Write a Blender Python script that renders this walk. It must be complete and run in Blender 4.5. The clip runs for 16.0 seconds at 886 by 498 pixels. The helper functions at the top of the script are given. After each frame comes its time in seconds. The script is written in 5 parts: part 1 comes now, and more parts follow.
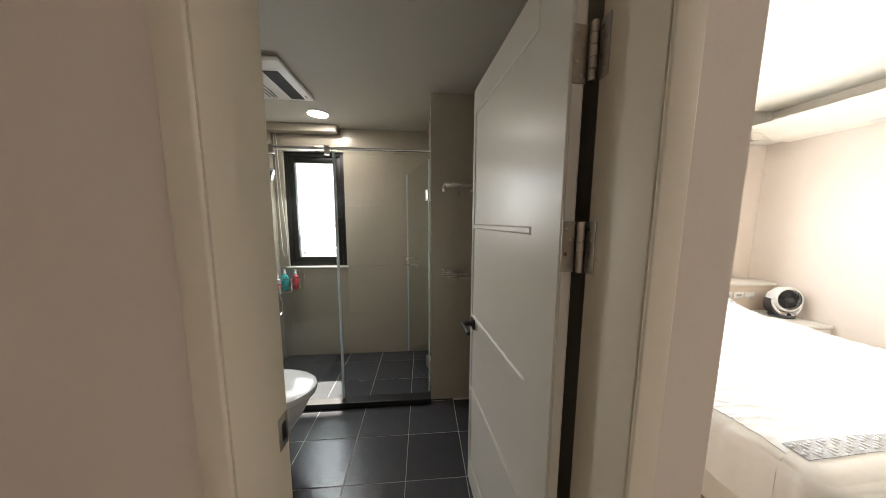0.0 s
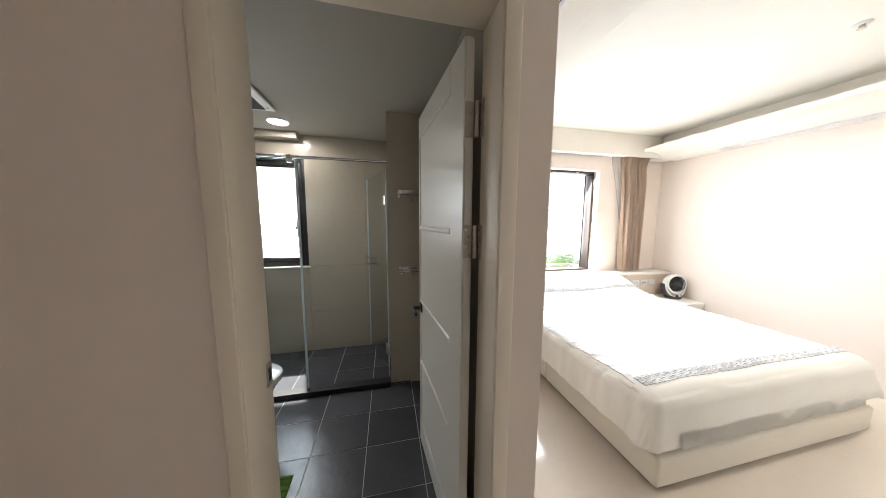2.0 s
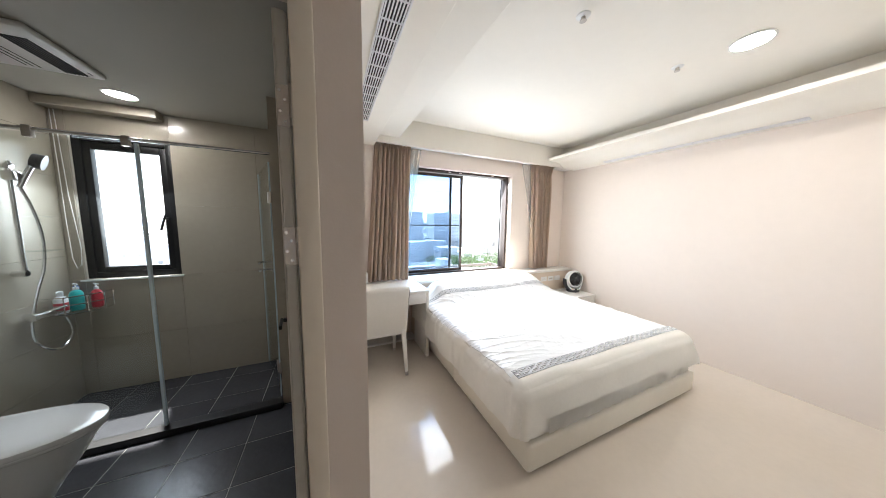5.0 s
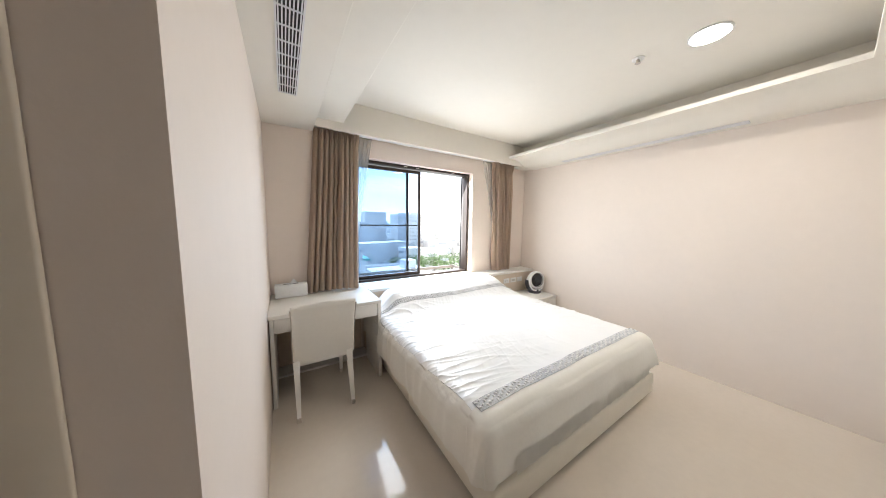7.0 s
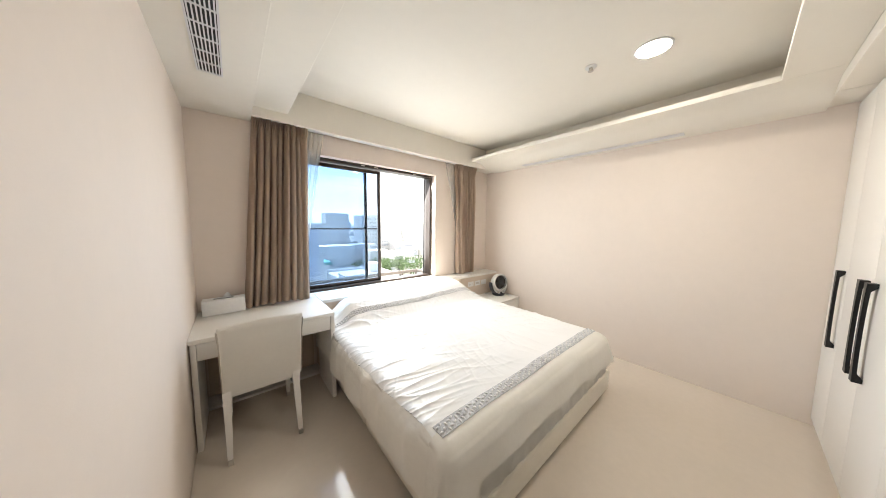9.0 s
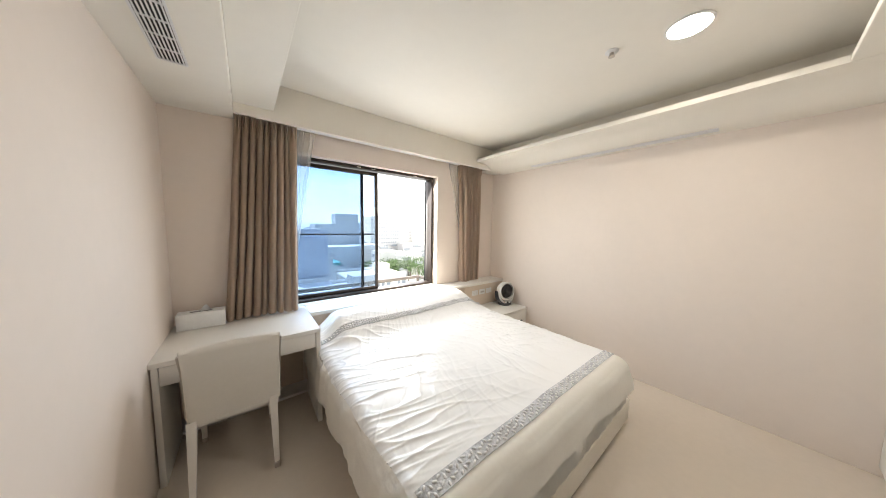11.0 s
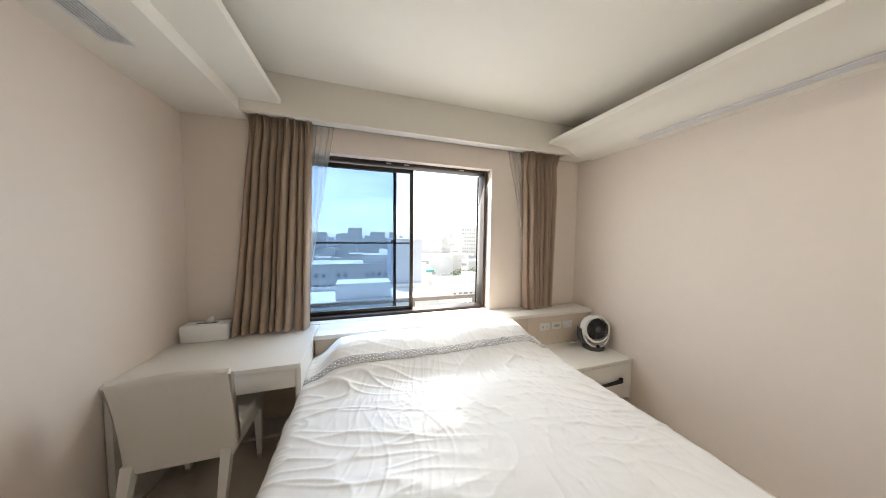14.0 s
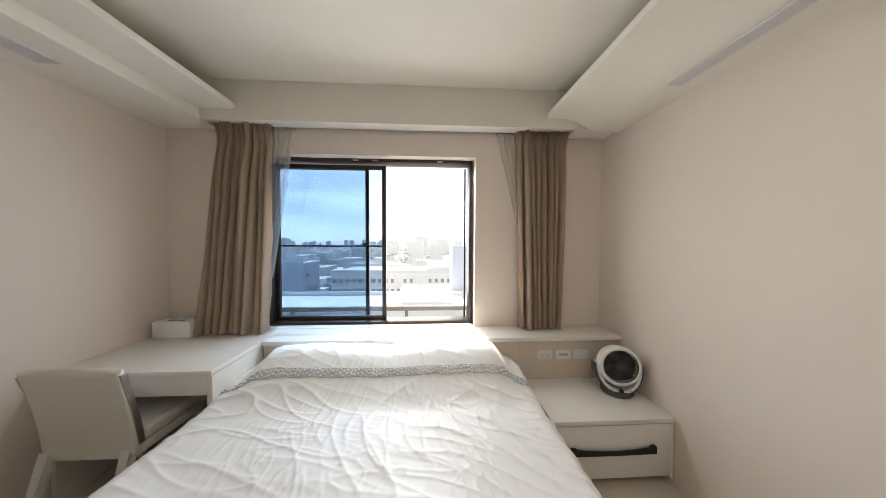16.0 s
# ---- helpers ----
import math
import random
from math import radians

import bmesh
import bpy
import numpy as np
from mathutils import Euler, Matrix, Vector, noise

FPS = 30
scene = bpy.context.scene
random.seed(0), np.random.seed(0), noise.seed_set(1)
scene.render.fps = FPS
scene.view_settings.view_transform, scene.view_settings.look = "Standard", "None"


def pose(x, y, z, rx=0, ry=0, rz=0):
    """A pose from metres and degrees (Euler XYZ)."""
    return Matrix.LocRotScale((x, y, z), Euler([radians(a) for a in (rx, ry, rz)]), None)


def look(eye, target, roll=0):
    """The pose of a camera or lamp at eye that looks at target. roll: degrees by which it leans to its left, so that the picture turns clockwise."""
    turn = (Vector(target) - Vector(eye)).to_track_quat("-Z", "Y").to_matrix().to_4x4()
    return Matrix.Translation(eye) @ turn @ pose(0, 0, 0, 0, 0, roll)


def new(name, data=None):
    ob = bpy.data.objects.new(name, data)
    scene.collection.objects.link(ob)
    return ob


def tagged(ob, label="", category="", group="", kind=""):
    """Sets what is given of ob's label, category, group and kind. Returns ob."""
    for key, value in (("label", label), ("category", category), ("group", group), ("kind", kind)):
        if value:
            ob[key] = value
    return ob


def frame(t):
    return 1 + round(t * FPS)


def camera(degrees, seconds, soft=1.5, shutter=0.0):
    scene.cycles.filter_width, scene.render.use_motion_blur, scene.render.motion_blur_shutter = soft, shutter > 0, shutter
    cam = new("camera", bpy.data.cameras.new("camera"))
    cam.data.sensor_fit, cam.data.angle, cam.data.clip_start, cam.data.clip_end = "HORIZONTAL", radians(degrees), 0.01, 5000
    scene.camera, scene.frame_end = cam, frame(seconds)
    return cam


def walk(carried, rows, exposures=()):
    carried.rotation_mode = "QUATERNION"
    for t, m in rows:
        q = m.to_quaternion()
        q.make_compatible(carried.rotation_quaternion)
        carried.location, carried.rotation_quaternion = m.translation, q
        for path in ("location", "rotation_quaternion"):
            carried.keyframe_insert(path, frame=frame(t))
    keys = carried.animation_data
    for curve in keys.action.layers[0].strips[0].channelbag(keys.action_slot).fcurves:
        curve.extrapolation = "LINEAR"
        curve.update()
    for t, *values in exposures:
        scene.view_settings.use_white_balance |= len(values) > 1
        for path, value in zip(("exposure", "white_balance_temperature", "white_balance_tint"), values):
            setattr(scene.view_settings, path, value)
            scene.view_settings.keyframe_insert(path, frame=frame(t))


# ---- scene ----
cam = camera(121.2, 16.0, soft=0.7)
PATH = [
    (0, (-0.51, 0.378, 1.416), (-0.347, 2.359, 1.188), 0.3),
    (0.5, (-0.497, 0.307, 1.414), (-0.27, 2.281, 1.186), 0.3),
    (1, (-0.491, 0.205, 1.407), (-0.195, 2.17, 1.182), 0.3),
    (1.5, (-0.49, 0.125, 1.422), (-0.127, 2.079, 1.202), 0.3),
    (2, (-0.451, 0.091, 1.427), (-0.023, 2.032, 1.209), 0.3),
    (2.5, (-0.423, 0.057, 1.433), (0.072, 1.982, 1.217), 0.4),
    (3, (-0.396, 0.04, 1.434), (0.165, 1.947, 1.218), 0.4),
    (3.5, (-0.377, 0.026, 1.437), (0.252, 1.913, 1.223), 0.5),
    (4, (-0.332, 0.013, 1.433), (0.36, 1.878, 1.223), 0.6),
    (4.5, (-0.202, 0.035, 1.424), (0.552, 1.876, 1.216), 0.7),
    (5, (-0.072, 0.04, 1.434), (0.748, 1.853, 1.226), 0.8),
    (7.5, (0.178, 0.314, 1.428), (1.298, 1.959, 1.23), 0.8),
    (8, (0.222, 0.336, 1.438), (1.392, 1.946, 1.243), 0.8),
    (8.5, (0.238, 0.346, 1.444), (1.469, 1.911, 1.255), 0.7),
    (9, (0.251, 0.341, 1.445), (1.535, 1.863, 1.262), 0.7),
    (11.5, (0.541, 0.53, 1.501), (1.726, 2.133, 1.331), 1.3),
    (12, (0.66, 0.597, 1.483), (1.75, 2.266, 1.318), 1.2),
    (12.5, (0.844, 0.625, 1.459), (1.816, 2.367, 1.328), 0.8),
    (13, (0.975, 0.686, 1.462), (1.835, 2.487, 1.331), 0.8),
    (13.5, (1.115, 0.779, 1.479), (1.84, 2.639, 1.366), 0.8),
    (14, (1.205, 0.846, 1.479), (1.812, 2.748, 1.371), 0.8),
    (14.5, (1.358, 0.897, 1.473), (1.847, 2.834, 1.371), 0.7),
    (15, (1.557, 0.941, 1.465), (1.918, 2.906, 1.384), 0.5),
    (15.5, (1.785, 1.027, 1.451), (2.019, 3.012, 1.393), 0.4),
    (16, (2.043, 1.027, 1.436), (2.145, 3.024, 1.382), 0.2),
]
walk(cam, [(t, look(eye, target, roll)) for t, eye, target, roll in PATH],
     exposures=((0, 3.08, 6850, 10), (2.5, 3.04, 6330, 10), (5, 2.63, 6250, 10), (7.5, 2.36, 6600, 10), (9, 2.35, 6880, 10), (12.5, 1.90, 6850, 10), (14, 1.73, 6850, 10), (16, 1.43, 6850, 10)))

# ---------------------------------------------------------------- world and light
SUN_EL, SUN_AZ = 63.5, 16.0          # the sun stands beyond the windows, a little to the west
world = bpy.data.worlds.new("sky")
scene.world = world
world.use_nodes = True
wn = world.node_tree.nodes
sky = wn.new("ShaderNodeTexSky")
sky.sky_type = "NISHITA"
sky.sun_disc = False
sky.sun_elevation = radians(SUN_EL)
sky.sun_rotation = radians(-SUN_AZ)
sky.air_density, sky.dust_density = 1.0, 0.5
wn["Background"].inputs["Strength"].default_value = 0.15
# thin hazy cloud over the blue
wl = world.node_tree.links
w_co, w_map, w_noise = wn.new("ShaderNodeTexCoord"), wn.new("ShaderNodeMapping"), wn.new("ShaderNodeTexNoise")
w_map.inputs["Scale"].default_value = (2.2, 2.2, 9.0)
w_noise.inputs["Scale"].default_value, w_noise.inputs["Detail"].default_value = 1.6, 6.0
w_sat, w_val, w_hsv = wn.new("ShaderNodeMapRange"), wn.new("ShaderNodeMapRange"), wn.new("ShaderNodeHueSaturation")
for node, a, b_ in ((w_sat, 0.52, 0.20), (w_val, 0.86, 1.10)):
    node.inputs["From Min"].default_value, node.inputs["From Max"].default_value = 0.35, 0.65
    node.inputs["To Min"].default_value, node.inputs["To Max"].default_value = a, b_
    wl.new(w_noise.outputs["Fac"], node.inputs["Value"])
wl.new(w_co.outputs["Generated"], w_map.inputs["Vector"])
wl.new(w_map.outputs[0], w_noise.inputs["Vector"])
wl.new(sky.outputs[0], w_hsv.inputs["Color"])
wl.new(w_sat.outputs[0], w_hsv.inputs["Saturation"])
wl.new(w_val.outputs[0], w_hsv.inputs["Value"])
wl.new(w_hsv.outputs[0], wn["Background"].inputs["Color"])

sun_data = bpy.data.lights.new("sun", "SUN")
sun_data.energy, sun_data.angle, sun_data.color = 3.4, radians(1.4), (1.0, 0.95, 0.87)
sun = new("sun", sun_data)
_h = math.cos(radians(SUN_EL))
sun_from = Vector((-math.sin(radians(SUN_AZ)) * _h, math.cos(radians(SUN_AZ)) * _h, math.sin(radians(SUN_EL))))
sun.matrix_world = look(sun_from * 50, (0, 0, 0))


def area_lamp(name, at, target, sx, sy, watts, colour):
    d = bpy.data.lights.new(name, "AREA")
    d.shape, d.size, d.size_y, d.energy, d.color = "RECTANGLE", sx, sy, watts, colour
    o = new(name, d)
    o.matrix_world = look(at, target)
    return o


def disc_lamp(name, at, size, watts, colour):
    d = bpy.data.lights.new(name, "AREA")
    d.shape, d.size, d.energy, d.color = "DISK", size, watts, colour
    o = new(name, d)
    o.matrix_world = look(at, (at[0], at[1] + 0.0001, 0))
    return o


area_lamp("sky_light_bedroom", (1.70, 3.39, 1.43), (2.2, 0, -0.5), 1.35, 1.38, 11.3, (0.93, 0.97, 1.0))
area_lamp("sky_light_bathroom", (-1.58, 3.13, 1.53), (-1.45, 1.9, 0.0), 0.5, 1.1, 1.9, (0.9, 0.96, 1.0))
disc_lamp("downlight_bedroom_glow", (2.350, 0.786, 2.565), 0.19, 1.5, (1.0, 0.95, 0.88))
disc_lamp("downlight_bathroom_glow", (-1.372, 2.640, 2.272), 0.14, 0.25, (1.0, 0.95, 0.88))


# ---------------------------------------------------------------- materials
def rgb(*c):
    return (*c, 1.0)


def material(name, colour, rough=0.5, metal=0.0, vary=0.06, scale=3.0, bump=0.0, bump_scale=60.0, spec=0.5, coat=0.0, random_tone=0.0, sheen=0.0):
    m = bpy.data.materials.new(name)
    m.use_nodes = True
    n, l = m.node_tree.nodes, m.node_tree.links
    b = n["Principled BSDF"]
    b.inputs["Roughness"].default_value = rough
    b.inputs["Metallic"].default_value = metal
    b.inputs["Specular IOR Level"].default_value = spec
    b.inputs["Coat Weight"].default_value = coat
    b.inputs["Coat Roughness"].default_value = 0.06
    b.inputs["Sheen Weight"].default_value = sheen
    tc = n.new("ShaderNodeTexCoord")
    big = n.new("ShaderNodeTexNoise")
    big.inputs["Scale"].default_value, big.inputs["Detail"].default_value = scale, 5
    l.new(tc.outputs["Object"], big.inputs["Vector"])
    fine = n.new("ShaderNodeTexNoise")
    fine.inputs["Scale"].default_value, fine.inputs["Detail"].default_value = scale * 14, 3
    l.new(tc.outputs["Object"], fine.inputs["Vector"])
    add = n.new("ShaderNodeMix")
    add.data_type = "FLOAT"
    add.inputs[0].default_value = 0.35
    l.new(big.outputs["Fac"], add.inputs[2])
    l.new(fine.outputs["Fac"], add.inputs[3])
    ramp = n.new("ShaderNodeMapRange")
    ramp.inputs["From Min"].default_value, ramp.inputs["From Max"].default_value = 0.3, 0.7
    ramp.inputs["To Min"].default_value, ramp.inputs["To Max"].default_value = 1 - vary, 1 + vary
    l.new(add.outputs[0], ramp.inputs["Value"])
    mul = n.new("ShaderNodeMix")
    mul.data_type, mul.blend_type = "RGBA", "MULTIPLY"
    mul.inputs[0].default_value = 1.0
    mul.inputs[6].default_value = rgb(*colour)
    l.new(ramp.outputs[0], mul.inputs[7])
    out = mul.outputs[2]
    if random_tone:
        info = n.new("ShaderNodeObjectInfo")
        r2 = n.new("ShaderNodeMapRange")
        r2.inputs["To Min"].default_value, r2.inputs["To Max"].default_value = 1 - random_tone, 1 + random_tone
        l.new(info.outputs["Random"], r2.inputs["Value"])
        m2 = n.new("ShaderNodeMix")
        m2.data_type, m2.blend_type = "RGBA", "MULTIPLY"
        m2.inputs[0].default_value = 1.0
        l.new(out, m2.inputs[6])
        l.new(r2.outputs[0], m2.inputs[7])
        out = m2.outputs[2]
    l.new(out, b.inputs["Base Color"])
    rr = n.new("ShaderNodeMapRange")
    rr.inputs["To Min"].default_value, rr.inputs["To Max"].default_value = max(0.0, rough - 0.05), min(1.0, rough + 0.05)
    l.new(fine.outputs["Fac"], rr.inputs["Value"])
    l.new(rr.outputs[0], b.inputs["Roughness"])
    if bump:
        bn = n.new("ShaderNodeTexNoise")
        bn.inputs["Scale"].default_value, bn.inputs["Detail"].default_value = bump_scale, 4
        l.new(tc.outputs["Object"], bn.inputs["Vector"])
        bp = n.new("ShaderNodeBump")
        bp.inputs["Strength"].default_value, bp.inputs["Distance"].default_value = bump, 0.01
        l.new(bn.outputs["Fac"], bp.inputs["Height"])
        l.new(bp.outputs["Normal"], b.inputs["Normal"])
    return m


def glass_material(name, tint, gloss=0.06, rough=0.0):
    """Thin pane: tinted see-through with a mirror sheen that grows at grazing angles."""
    m = bpy.data.materials.new(name)
    m.use_nodes = True
    n, l = m.node_tree.nodes, m.node_tree.links
    n.remove(n["Principled BSDF"])
    clear = n.new("ShaderNodeBsdfTransparent")
    clear.inputs["Color"].default_value = rgb(*tint)
    shine = n.new("ShaderNodeBsdfGlossy")
    shine.inputs["Roughness"].default_value = rough
    lw = n.new("ShaderNodeLayerWeight")
    lw.inputs["Blend"].default_value = 0.5
    pw = n.new("ShaderNodeMath")
    pw.operation = "POWER"
    pw.inputs[1].default_value = 4.0
    l.new(lw.outputs["Facing"], pw.inputs[0])
    fr = n.new("ShaderNodeMapRange")
    fr.inputs["To Min"].default_value, fr.inputs["To Max"].default_value = gloss, 0.45
    l.new(pw.outputs[0], fr.inputs["Value"])
    mix = n.new("ShaderNodeMixShader")
    l.new(fr.outputs[0], mix.inputs[0])
    l.new(clear.outputs[0], mix.inputs[1])
    l.new(shine.outputs[0], mix.inputs[2])
    l.new(mix.outputs[0], n["Material Output"].inputs["Surface"])
    return m


def lamp_material(name, colour, strength):
    m = bpy.data.materials.new(name)
    m.use_nodes = True
    b = m.node_tree.nodes["Principled BSDF"]
    b.inputs["Base Color"].default_value = rgb(0.9, 0.9, 0.9)
    b.inputs["Emission Color"].default_value = rgb(*colour)
    b.inputs["Emission Strength"].default_value = strength
    return m


def sheer_material(name):
    m = bpy.data.materials.new(name)
    m.use_nodes = True
    n, l = m.node_tree.nodes, m.node_tree.links
    n.remove(n["Principled BSDF"])
    clear = n.new("ShaderNodeBsdfTransparent")
    cloth = n.new("ShaderNodeBsdfTranslucent")
    cloth.inputs["Color"].default_value = rgb(0.8, 0.79, 0.76)
    face = n.new("ShaderNodeBsdfDiffuse")
    face.inputs["Color"].default_value = rgb(0.8, 0.78, 0.75)
    both = n.new("ShaderNodeMixShader")
    mix = n.new("ShaderNodeMixShader")
    tc = n.new("ShaderNodeTexCoord")
    wv = n.new("ShaderNodeTexNoise")
    wv.inputs["Scale"].default_value = 260
    mr = n.new("ShaderNodeMapRange")
    mr.inputs["To Min"].default_value, mr.inputs["To Max"].default_value = 0.26, 0.48
    l.new(tc.outputs["Object"], wv.inputs["Vector"])
    l.new(wv.outputs["Fac"], mr.inputs["Value"])
    l.new(cloth.outputs[0], both.inputs[1])
    l.new(face.outputs[0], both.inputs[2])
    l.new(mr.outputs[0], mix.inputs[0])
    l.new(clear.outputs[0], mix.inputs[1])
    l.new(both.outputs[0], mix.inputs[2])
    l.new(mix.outputs[0], n["Material Output"].inputs["Surface"])
    return m


M_WALL = material("warm_white_wall_paint", (0.805, 0.709, 0.630), 0.7, vary=0.025, scale=1.2, bump=0.04, bump_scale=140)
M_CEIL = material("white_ceiling_paint", (0.83, 0.785, 0.705), 0.8, vary=0.02, scale=1.0, bump=0.03, bump_scale=120)
M_FRAME = material("cream_lacquered_door_frame", (0.80, 0.72, 0.60), 0.5, vary=0.03, scale=2)
M_LEAF = material("white_lacquered_door", (0.74, 0.71, 0.65), 0.32, vary=0.02, scale=2)
M_FLOOR = material("polished_cream_floor_tile", (0.70, 0.62, 0.53), 0.08, vary=0.04, scale=1.6, spec=0.5, coat=0.12)
M_FJOINT = material("cream_floor_joint", (0.60, 0.53, 0.45), 0.6)
M_WHITE = material("white_furniture_lacquer", (0.80, 0.77, 0.72), 0.38, vary=0.02, scale=2)
M_BEIGE = material("pale_beige_wood_panel", (0.68, 0.57, 0.46), 0.45, vary=0.05, scale=3)
M_DARK = material("dark_bronze_aluminium", (0.045, 0.032, 0.026), 0.4, metal=0.4, vary=0.1, scale=8)
M_BLACK = material("black_metal", (0.012, 0.012, 0.013), 0.42, metal=0.3, vary=0.1, scale=8)
M_CHROME = material("chrome", (0.75, 0.75, 0.76), 0.12, metal=1.0, vary=0.02)
M_STEEL = material("brushed_steel", (0.55, 0.51, 0.47), 0.32, metal=1.0, vary=0.06, scale=12)
M_CURTAIN = material("taupe_curtain_cloth", (0.64, 0.49, 0.365), 0.7, vary=0.08, scale=5, bump=0.15, bump_scale=500, sheen=0.25)
M_SHEER = sheer_material("white_sheer_cloth")
M_BEDBASE = material("cream_leatherette", (0.80, 0.745, 0.64), 0.42, vary=0.03, scale=2, bump=0.08, bump_scale=300)
M_LEATHER = material("white_leather", (0.78, 0.75, 0.69), 0.42, vary=0.03, scale=3, bump=0.06, bump_scale=260)
M_SHEET = material("ivory_cotton_sheet", (0.84, 0.81, 0.745), 0.8, vary=0.03, scale=3, bump=0.12, bump_scale=30)
M_DUVET = material("white_satin_duvet", (0.87, 0.865, 0.85), 0.33, vary=0.015, scale=3, bump=0.07, bump_scale=14, sheen=0.05)
M_LACE = material("grey_silver_lace", (0.58, 0.58, 0.59), 0.6, vary=0.35, scale=14, bump=0.6, bump_scale=90)
M_SLATE = material("dark_slate_tile", (0.055, 0.056, 0.064), 0.24, vary=0.22, scale=2.2, bump=0.12, bump_scale=25, random_tone=0.18)
M_GROUT = material("grey_grout", (0.46, 0.45, 0.42), 0.8)
M_BTILE = material("warm_grey_wall_tile", (0.41, 0.37, 0.305), 0.22, vary=0.05, scale=1.6, random_tone=0.03)
M_BGROUT = material("pale_wall_grout", (0.62, 0.58, 0.52), 0.8)
# bathroom ceiling: dim light up there is darkened into the base colour
M_BCEIL = material("bathroom_ceiling_shaded", (0.44, 0.42, 0.375), 0.7, vary=0.02)
M_CERAMIC = material("white_ceramic", (0.82, 0.83, 0.83), 0.12, vary=0.01, coat=0.3)
M_PLASTIC = material("white_plastic", (0.78, 0.77, 0.75), 0.35, vary=0.02)
M_GREYP = material("dark_grey_plastic", (0.06, 0.06, 0.065), 0.4, vary=0.05)
# near-black colour that paints the shade inside vent openings
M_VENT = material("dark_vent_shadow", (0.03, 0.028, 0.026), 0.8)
M_VSLAT = material("white_vent_slat", (0.74, 0.72, 0.72), 0.4, vary=0.02)
M_GLASS = glass_material("clear_shower_glass", (0.95, 0.97, 0.965), 0.03)
M_BLUE = glass_material("blue_tinted_window_glass", (0.66, 0.745, 0.835), 0.03)
M_PANE = glass_material("clear_window_glass", (0.97, 0.98, 0.98), 0.02)
M_GEDGE = material("pale_blue_glass_edge", (0.66, 0.78, 0.85), 0.25, vary=0.04)
M_LAMP = lamp_material("lit_diffuser", (1.0, 0.97, 0.92), 9.0)
M_PAPER = material("white_tissue_paper", (0.85, 0.85, 0.84), 0.9)
M_CONC = material("pale_concrete_facade", (0.68, 0.665, 0.64), 0.8, vary=0.10, scale=0.2, random_tone=0.15)
# grey-blue facade; its paleness also paints the haze over the far towers
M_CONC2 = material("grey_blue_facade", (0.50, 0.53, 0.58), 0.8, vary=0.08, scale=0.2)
M_ROOF = material("pale_flat_roof", (0.66, 0.66, 0.65), 0.9, vary=0.12, scale=0.15, random_tone=0.12)
M_TEAL = material("green_metal_roof", (0.10, 0.36, 0.34), 0.6, vary=0.1, scale=0.3)
M_BRICKR = material("red_brick_facade", (0.36, 0.13, 0.10), 0.8, vary=0.1, scale=0.3)
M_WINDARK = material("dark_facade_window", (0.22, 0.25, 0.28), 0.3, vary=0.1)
# far copy of the window colour, lightened to paint in distance haze
M_WINFAR = material("facade_window_haze_tint", (0.34, 0.36, 0.38), 0.4, vary=0.1)
M_RAIL = material("weathered_grey_railing", (0.13, 0.12, 0.11), 0.6, vary=0.2, scale=6)
M_GROUND = material("city_ground", (0.42, 0.43, 0.42), 0.9, vary=0.2, scale=0.02)
M_LEAFY = material("tree_foliage", (0.07, 0.12, 0.04), 0.8, vary=0.4, scale=0.6)
M_TRUNK = material("tree_bark", (0.12, 0.08, 0.05), 0.9)
M_BOTW = material("white_bottle_plastic", (0.75, 0.78, 0.82), 0.3)
M_BOTB = material("blue_bottle_label", (0.05, 0.16, 0.5), 0.35)
M_BOTR = material("red_bottle_plastic", (0.55, 0.05, 0.07), 0.3)
M_BOTT = material("teal_bottle_plastic", (0.03, 0.42, 0.42), 0.3)
M_MAT = material("green_bath_mat", (0.10, 0.22, 0.03), 0.9, vary=0.3, scale=30, bump=0.6, bump_scale=120)


# ---------------------------------------------------------------- building helpers
ORIGIN = {}


def finish(bm, name, mat, smooth=0.0):
    me = bpy.data.meshes.new(name)
    bmesh.ops.recalc_face_normals(bm, faces=bm.faces)
    bm.to_mesh(me)
    bm.free()
    me.materials.append(mat)
    if smooth:
        for p in me.polygons:
            p.use_smooth = True
        me.set_sharp_from_angle(angle=radians(smooth))
    return me


def thing(name, at, label, category, group="", kind=""):
    """An Empty at the thing's base."""
    o = new(name)
    o.location = at
    o.empty_display_size = 0.1
    ORIGIN[o.name] = Vector(at)
    return tagged(o, label, category, group, kind)


def part(name, bm, mat, parent, label="", smooth=30.0):
    """Links a bmesh in world coordinates as one mesh under a thing or under a part."""
    o0 = ORIGIN[parent.name]
    bmesh.ops.translate(bm, verts=bm.verts, vec=-o0)
    o = new(name, finish(bm, name, mat, smooth))
    o.parent = parent
    ORIGIN[o.name] = o0
    return tagged(o, label)


def solid(name, bm, mat, label="", category="", kind="", smooth=0.0):
    """A top-level mesh in world coordinates."""
    o = new(name, finish(bm, name, mat, smooth))
    ORIGIN[o.name] = Vector((0, 0, 0))
    return tagged(o, label, category, kind=kind)


def box(x0, x1, y0, y1, z0, z1, bevel=0.0, seg=2, bm=None):
    b = bm or bmesh.new()
    r = bmesh.ops.create_cube(b, size=1.0, matrix=Matrix.LocRotScale(((x0 + x1) / 2, (y0 + y1) / 2, (z0 + z1) / 2), None, (x1 - x0, y1 - y0, z1 - z0)))
    if bevel:
        es = list({e for v in r["verts"] for e in v.link_edges})
        bmesh.ops.bevel(b, geom=es, offset=bevel, segments=seg, affect="EDGES", profile=0.5)
    return b


